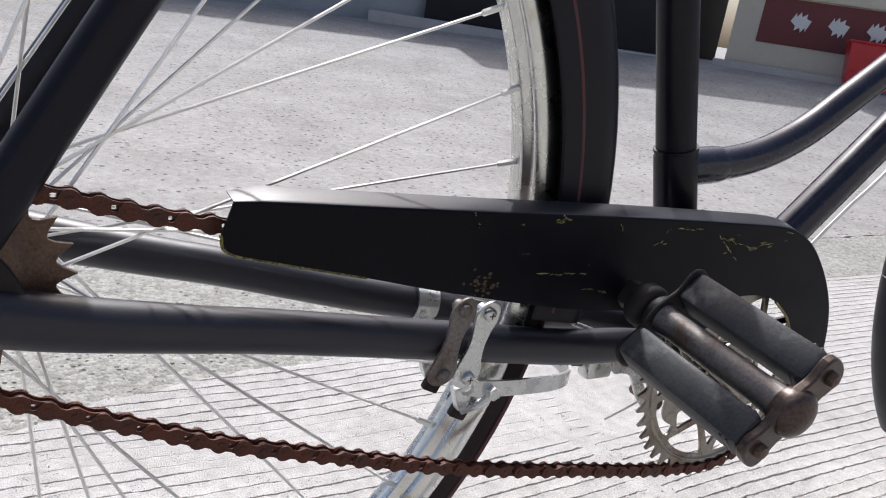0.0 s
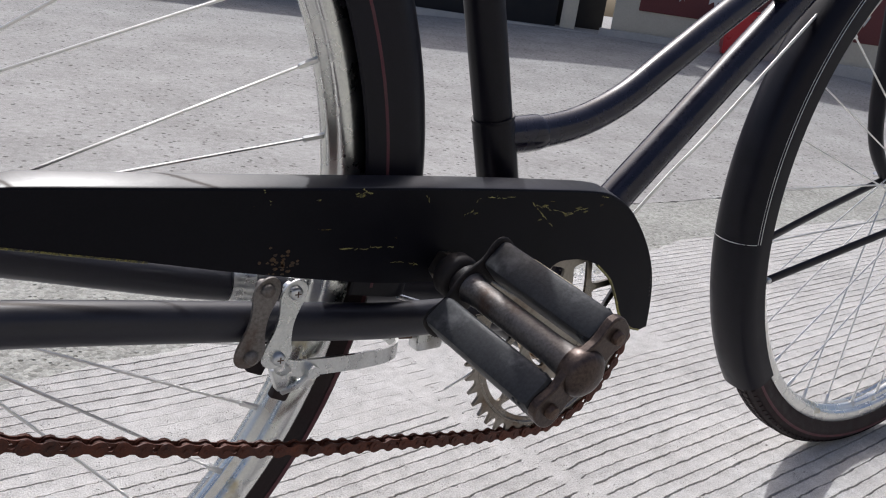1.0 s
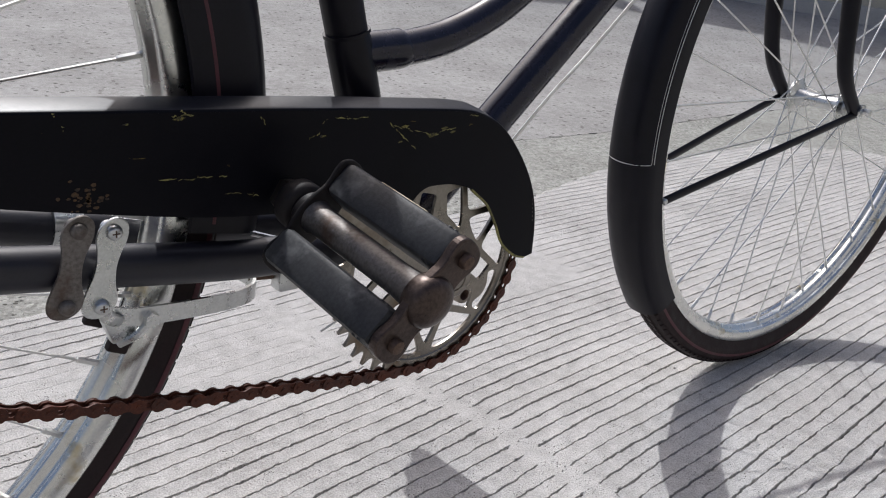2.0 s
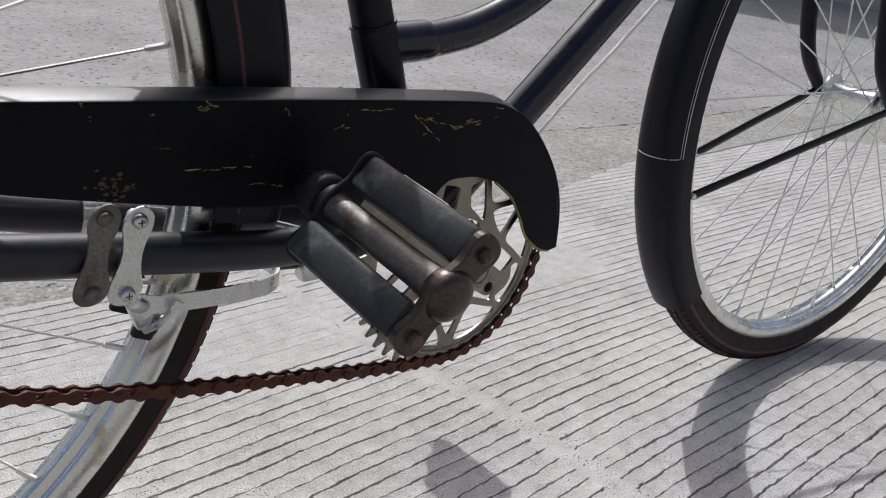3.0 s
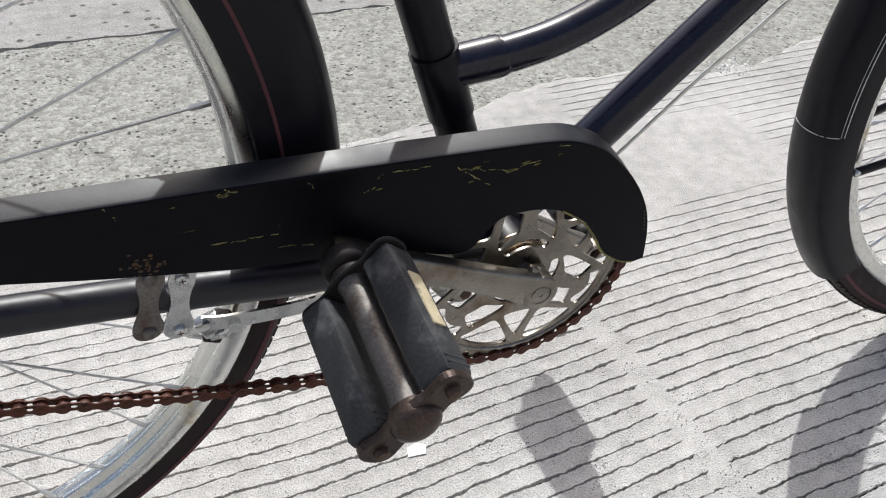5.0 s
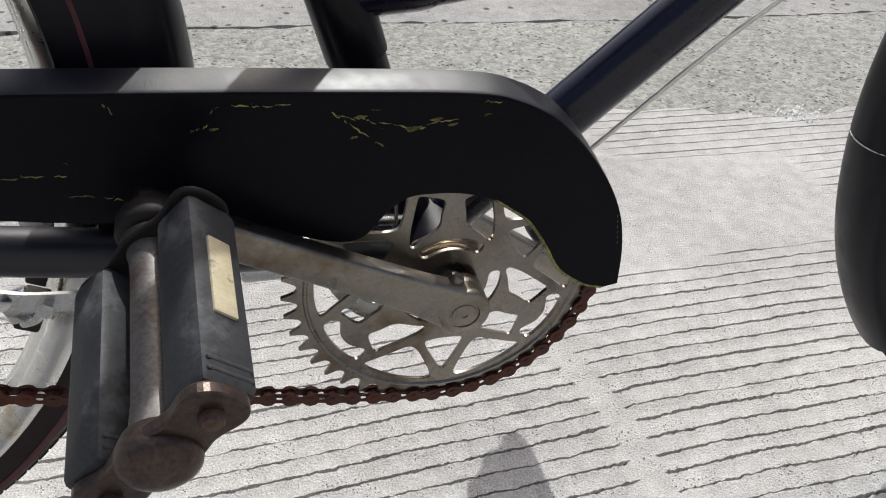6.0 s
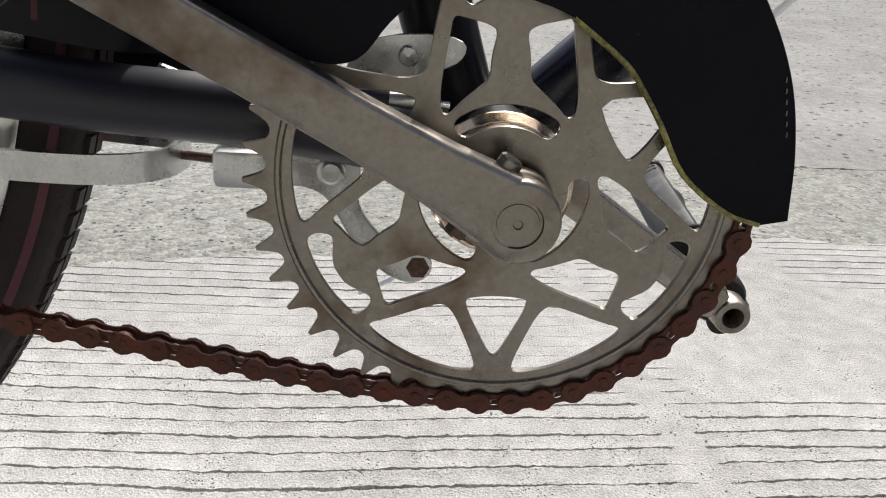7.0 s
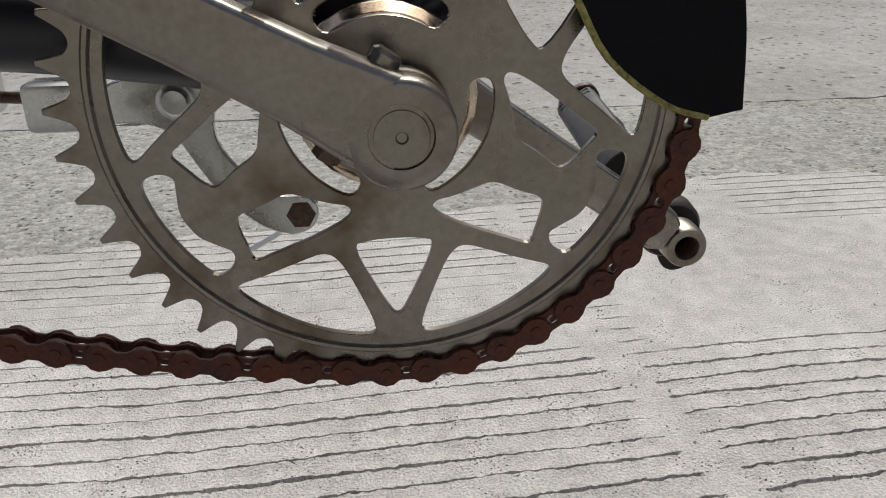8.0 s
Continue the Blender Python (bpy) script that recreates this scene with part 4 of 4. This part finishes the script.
# chain: links along a closed path round ring and sprocket
SC = AXLE
path = []
path += [Vector((SC.x + RS * math.cos(radians(a)), 0, SC.z + RS * math.sin(radians(a)))) for a in range(85, 206, 6)]
sag = spline([(SC.x + RS * math.cos(radians(205)), 0, SC.z + RS * math.sin(radians(205))), (-0.565, 0, 0.322), (-0.5225, 0, 0.3032), (-0.474, 0, 0.2840), (-0.414, 0, 0.2610), (-0.342, 0, 0.2400), (-0.270, 0, 0.2200), (-0.200, 0, 0.2042),
              (-0.150, 0, 0.1950), (-0.105, 0, 0.1862), (-0.062, 0, 0.1785), (RC.x + RP * math.cos(radians(-98)), 0, RC.z + RP * math.sin(radians(-98)))], 12)
path += sag[1:]
path += [Vector((RC.x + RP * math.cos(radians(a)), 0, RC.z + RP * math.sin(radians(a)))) for a in range(-96, 86, 4)]
path += spline([path[-1], (-0.15, 0, 0.3625), (-0.30, 0, 0.3735), (-0.426, 0, 0.3905), (-0.464, 0, 0.3968), (-0.501, 0, 0.4050), path[0]], 10)[1:]
lens = [0.0]
for a, b in zip(path, path[1:]):
    lens.append(lens[-1] + (b - a).length)
NL = 2 * round(lens[-1] / LINK / 2)


def along(s):
    s %= lens[-1]
    i = int(np.searchsorted(lens, s, side="right")) - 1
    i = min(i, len(path) - 2)
    return path[i].lerp(path[i + 1], (s - lens[i]) / max(lens[i + 1] - lens[i], 1e-9))


chain = hang(new("chain"), bike)


def link_plate(h_end, h_mid):
    """Outline of a chain side plate: two round ends and a waist."""
    h = LINK / 2
    p = [(-h + h_end * math.cos(radians(a)), h_end * math.sin(radians(a))) for a in range(60, 301, 30)]
    p += [(-0.0016, -h_mid), (0.0016, -h_mid)]
    p += [(h + h_end * math.cos(radians(a)), h_end * math.sin(radians(a))) for a in range(-120, 121, 30)]
    return p + [(0.0016, h_mid), (-0.0016, h_mid)]


def link_mesh(name, ys, h, mid, pin_r, pin_w, slot_r):
    """Two waisted side plates, each with a small slot between its pins, and the pins or rollers."""
    bm = bmesh.new()
    outline = link_plate(h, mid)
    slot = [(slot_r * math.cos(a), 0.75 * slot_r * math.sin(a)) for a in (math.atan2(z / h, x / LINK) for x, z in outline)]
    n = len(outline)
    for y in ys:
        rings = [[bm.verts.new((x, y + d, z)) for x, z in loop] for loop, d in ((outline, -0.0005), (slot, -0.0005), (slot, 0.0005), (outline, 0.0005))]
        for a, b in zip(rings, rings[1:] + rings[:1]):
            for k in range(n):
                bm.faces.new((a[k], a[(k + 1) % n], b[(k + 1) % n], b[k]))
    for x in (-LINK / 2, LINK / 2):
        tube(bm, [(x, -pin_w, 0), (x, pin_w, 0)], pin_r, 8, up=(0, 0, 1))
    bmesh.ops.recalc_face_normals(bm, faces=bm.faces)
    me = bpy.data.meshes.new(name)
    bm.to_mesh(me)
    bm.free()
    me.materials.append(RUST)
    smooth(me, 35)
    return me


OUTER = link_mesh("outer_link", (-0.0034, 0.0034), 0.0050, 0.0028, 0.0019, 0.0043, 0.0002)
INNER = link_mesh("inner_link", (-0.0022, 0.0022), 0.0049, 0.0036, 0.0037, 0.0017, 0.0023)
for k in range(NL):
    p, q = along(lens[-1] * k / NL), along(lens[-1] * (k + 1) / NL)
    d = q - p
    ob = hang(new("inner_link" if k % 2 else "outer_link", INNER if k % 2 else OUTER), chain)
    ob.matrix_basis = Matrix.Translation((p + q) / 2 + Vector((0, -0.0535, 0.0006))) @ Matrix.Rotation(-math.atan2(d.z, d.x), 4, "Y")

# stirrup brake below the chainstays
brake = hang(new("rear_brake"), bike)


def clamp(x, zc, material, label):
    loop = [(x_ * 1.05 + z_ * 0.20, z_ * 0.92) for x_, z_ in ((-0.007, 0.026), (0.0, 0.031), (0.007, 0.026), (0.008, 0.016), (0.0052, 0.006), (0.0045, -0.004), (0.0065, -0.016), (0.0095, -0.024), (0.0075, -0.032), (0.0, -0.0355), (-0.0075, -0.032), (-0.0095, -0.024), (-0.0075, -0.014), (-0.0052, -0.004), (-0.006, 0.008), (-0.0085, 0.018))]
    me = plate("clamp_strap", [rounded(loop, 2)], 0.0025, 0.0006)
    ob = part("clamp_strap", me, material, brake, label)
    ob.location = (x, -0.0525, zc)
    for z in (0.0185, -0.0230):
        b = part("bolt", lathe(bmesh.new(), [(0.0, -0.0045), (0.0028, -0.0042), (0.0045, -0.0025), (0.0048, 0.0), (0.0, 0.0)], 12), material, brake)
        b.location = (x + z * 0.20, -0.0538, zc + z * 1.08)
        if material is ZINC:
            cross = box(bmesh.new(), (0.0042, 0.0006, 0.0008), (0, -0.0043, 0))
            box(cross, (0.0008, 0.0006, 0.0042), (0, -0.0043, 0))
            part("screw_cross", cross, RUSTY, b)
    b = part("clamp_spacer", lathe(bmesh.new(), [(0.0, 0.0), (0.0045, 0.0), (0.0045, 0.008), (0.0, 0.008)], 14), material, brake)
    b.location = (x + 0.0036, -0.0525, zc + 0.0197)


clamp(-0.2720, 0.3140, SPINDLE, "dull stained clamp strap on the chainstay")
clamp(-0.2533, 0.3105, ZINC, "bright zinc clamp strap on the chainstay")
U = [(-0.2430, -0.033, 0.2665), (-0.225, -0.033, 0.2625), (-0.178, -0.0325, 0.2598), (-0.152, -0.0285, 0.2590), (-0.139, -0.018, 0.2586), (-0.1345, 0.0, 0.2585),
     (-0.139, 0.018, 0.2586), (-0.152, 0.0285, 0.2590), (-0.178, 0.0325, 0.2598), (-0.243, 0.033, 0.2665)]
bm = bmesh.new()
us = spline(U, 6)
rws = []
for i, p in enumerate(us):
    d = (us[min(i + 1, len(us) - 1)] - us[max(i - 1, 0)]).normalized()
    s_ = d.cross(Vector((0, 0, 1))).normalized()
    rws.append([bm.verts.new(p + s_ * a * 0.0012 + Vector((0, 0, b * 0.0062))) for a, b in ((-1, -1), (1, -1), (1, 1), (-1, 1))])
for a, b in zip(rws, rws[1:]):
    for k in range(4):
        bm.faces.new((a[k], a[(k + 1) % 4], b[(k + 1) % 4], b[k]))
bm.faces.new(rws[0][::-1])
bm.faces.new(rws[-1])
part("stirrup", bm, ZINC, brake, "bent flat zinc-plated brake stirrup")
for s in (-1, 1):
    part("pad_holder", box(bmesh.new(), (0.018, 0.008, 0.019), (-0.2375, s * 0.0250, 0.2555), 0.002, Matrix.Rotation(radians(-20), 4, "Y")), ZINC, brake, "zinc-plated brake pad holder")
    part("brake_pad", box(bmesh.new(), (0.014, 0.007, 0.030), (-0.2330, s * 0.0205, 0.2480), 0.002, Matrix.Rotation(radians(25), 4, "Y")), TYRE, brake, "black brake pad")
    part("pivot_bolt", tube(bmesh.new(), [(-0.2215, s * 0.0395, 0.2605), (-0.2215, s * 0.0320, 0.2605)], 0.0052, 6), ZINC, brake)
    part("pad_arm", tube(bmesh.new(), spline([(-0.2215, s * 0.036, 0.2605), (-0.229, s * 0.032, 0.2500), (-0.238, s * 0.025, 0.2420)]), 0.0028, 8), ZINC, brake)
part("adjuster_rod", tube(bmesh.new(), [(-0.136, -0.004, 0.2590), (-0.116, -0.009, 0.2590)], 0.0021, 10), RUSTY, brake, "threaded adjuster rod")
part("adjuster_block", box(bmesh.new(), (0.026, 0.014, 0.017), (-0.1055, -0.0115, 0.2570), 0.003), ZINC, brake, "zinc-plated adjuster block")
part("lever_plate", plate("lever_plate", [rounded([(-0.093, 0.2655), (-0.066, 0.2670), (-0.0575, 0.2655), (-0.0565, 0.256), (-0.0585, 0.246), (-0.052, 0.234), (-0.040, 0.2225), (-0.027, 0.2235), (-0.0245, 0.2150), (-0.031, 0.2090), (-0.043, 0.2110),
                                                     (-0.056, 0.2230), (-0.064, 0.2360), (-0.070, 0.2480), (-0.080, 0.2525), (-0.093, 0.2520)], 2)], 0.003, 0.0005), ZINC, brake, "bent zinc-plated brake lever plate").location = (0, -0.018, 0)
part("lever_pivot", lathe(bmesh.new(), [(0.0, -0.0045), (0.0040, -0.0042), (0.0052, -0.0030), (0.0062, -0.0028), (0.0062, 0.0), (0.0, 0.0)], 14), ZINC, brake, "zinc-plated pivot screw").location = (-0.0681, -0.0193, 0.2590)
part("cable_bracket", plate("cable_bracket", [rounded([(-0.064, 0.2985), (-0.056, 0.3120), (-0.040, 0.3160), (-0.0150, 0.3150), (-0.0160, 0.3055), (-0.032, 0.3000), (-0.043, 0.2950), (-0.060, 0.2930)], 2)], 0.002, 0.0004), ZINC, brake, "zinc-plated cable bracket below the seat tube").location = (0, -0.0185, 0)
part("bracket_screw", lathe(bmesh.new(), [(0.0, -0.0040), (0.0034, -0.0036), (0.0042, -0.0022), (0.0042, 0.0), (0.0, 0.0)], 12), ZINC, brake).location = (-0.0375, -0.0195, 0.3075)
part("cable_stop", tube(bmesh.new(), [(-0.0450, -0.016, 0.2882), (-0.0250, -0.016, 0.2872), (-0.0248, -0.016, 0.2872), (-0.0205, -0.016, 0.2868)], [0.0042, 0.0042, 0.0030, 0.0030], 12), ZINC, brake, "zinc-plated cable stop")
part("cable", tube(bmesh.new(), [(-0.0262, -0.0200, 0.3080), (-0.0250, -0.0200, 0.2850)], 0.0011, 6), SPOKE, brake)
# a hanger strap from the clamps down to the stirrup, a strap on the far stay, a rod end and a cable tail
part("hanger", tube(bmesh.new(), spline([(-0.257, -0.0530, 0.284), (-0.251, -0.046, 0.273), (-0.241, -0.0345, 0.2630)]), 0.0046, 10, flat=0.5), ZINC, brake, "zinc-plated hanger link")
part("stay_strap", tube(bmesh.new(), [(-0.2585, 0.0360, 0.3045), (-0.2410, 0.0356, 0.3022)], 0.0160, 20), ZINC, brake, "grey metal strap round the chainstay")
part("rod_end", tube(bmesh.new(), [(-0.1387, -0.0107, 0.2972), (-0.112, -0.014, 0.2880)], 0.0021, 8), ZINC, brake)
part("cable_tail", tube(bmesh.new(), [(-0.0587, 0.0102, 0.1891), (-0.044, 0.006, 0.1985), (-0.034, 0.0, 0.2090)], 0.0011, 6), SPOKE, brake, "cut end of the brake cable")
part("lever_bolt", tube(bmesh.new(), [(-0.031, -0.020, 0.2165), (-0.031, 0.012, 0.2165)], 0.0052, 6, up=(0, 0, 1)), RUSTY, brake)

# scratches and a rust patch on the chain guard
SCRATCHES = ((-0.2215, 0.3979, -0.2062, 0.3975), (-0.2165, 0.4003, -0.2128, 0.3992), (-0.1139, 0.3922, -0.0839, 0.3906), (-0.1324, 0.3791, -0.1232, 0.3834), (-0.069, 0.3863, -0.0432, 0.3649),
             (-0.0672, 0.385, -0.0303, 0.3749), (-0.0339, 0.3753, -0.0042, 0.3789), (-0.2290, 0.3620, -0.1875, 0.3613), (-0.1893, 0.3492, -0.1660, 0.3471), (0.0052, 0.3872, 0.0144, 0.3866),
             (-0.1668, 0.3955, -0.1637, 0.3885), (-0.2828, 0.4022, -0.2808, 0.4007), (-0.1231, 0.3882, -0.1201, 0.3921), (-0.2792, 0.3952, -0.2772, 0.3930))
rng = random.Random(4)


def flake(pts, label, material=PRIMER):
    ob = part("scratch", plate("scratch", [pts], 0.0002), material, guard, label)
    ob.location = (0, GY0 - 0.0002, 0)


for k, (x0, z0, x1, z1) in enumerate(SCRATCHES):
    d = Vector((x1 - x0, 0, z1 - z0))
    q = Vector((-d.z, 0, d.x)).normalized()
    w = 0.00034 if k > 1 else 0.0006
    cuts = [0.0] + sorted(rng.uniform(0.15, 0.9) for _ in range(1 + int(d.length / 0.009))) + [1.0]
    for a, b in zip(cuts, cuts[1:]):
        b -= (b - a) * rng.uniform(0.05, 0.35)
        n = max(3, int(d.length * (b - a) / 0.0016))
        sway = rng.gauss(0, 0.0005)
        mid = [Vector((x0, 0, z0)) + d * (a + (b - a) * i / n) + q * (sway + rng.gauss(0, 0.00030)) for i in range(n + 1)]
        wide = [w * rng.uniform(0.3, 1.5) * math.sin(math.pi * (i + 0.4) / (n + 0.8)) for i in range(n + 1)]
        flake([(p.x + q.x * v, p.z + q.z * v) for p, v in zip(mid, wide)] + [(p.x - q.x * v, p.z - q.z * v) for p, v in reversed(list(zip(mid, wide)))], "yellow scratch through the black paint")
# small chipped places
for x, z, r in ((-0.2171, 0.3965, 0.0022), (-0.0302, 0.3753, 0.0026), (-0.0185, 0.3798, 0.0018), (-0.0552, 0.3830, 0.0018), (-0.0588, 0.3722, 0.0014), (-0.1231, 0.3805, 0.0013), (-0.0104, 0.3765, 0.0016), (-0.2459, 0.3950, 0.0012)):
    flake(rounded([(x + r * 2.2 * math.cos(a) * rng.uniform(0.4, 1.1), z + r * 0.7 * math.sin(a) * rng.uniform(0.4, 1.1) + 0.15 * r * math.cos(a)) for a in (k * math.pi / 5 for k in range(10))], 1), "small chipped place in the black paint", CHIP)
RUSTSPOT = surface("rust_stain", (0.012, 0.007, 0.005), (0.11, 0.058, 0.018), 0.65, scale=260, fine=900, spread=(0.38, 0.62), bump=0.4)
for k in range(36):
    x, z, r = rng.gauss(-0.2695, 0.0058), rng.gauss(0.3560, 0.0034), rng.uniform(0.0003, 0.0015)
    flake(rounded([(x + r * 1.4 * math.cos(a) * rng.uniform(0.5, 1.2), z + r * math.sin(a) * rng.uniform(0.5, 1.2)) for a in (i * math.pi / 4 for i in range(8))], 1), "rust breaking through the black paint", RUSTSPOT)
for k in range(6):                                # a row of short pale dashes down the front edge
    x, z = 0.0925 + 0.0040 * k / 5, 0.3120 - 0.019 * k / 5
    flake([(x - 0.0002, z - 0.0010), (x + 0.0002, z - 0.0010), (x + 0.0001, z + 0.0008), (x - 0.0003, z + 0.0008)], "pale dash on the guard's edge", SPINDLE)
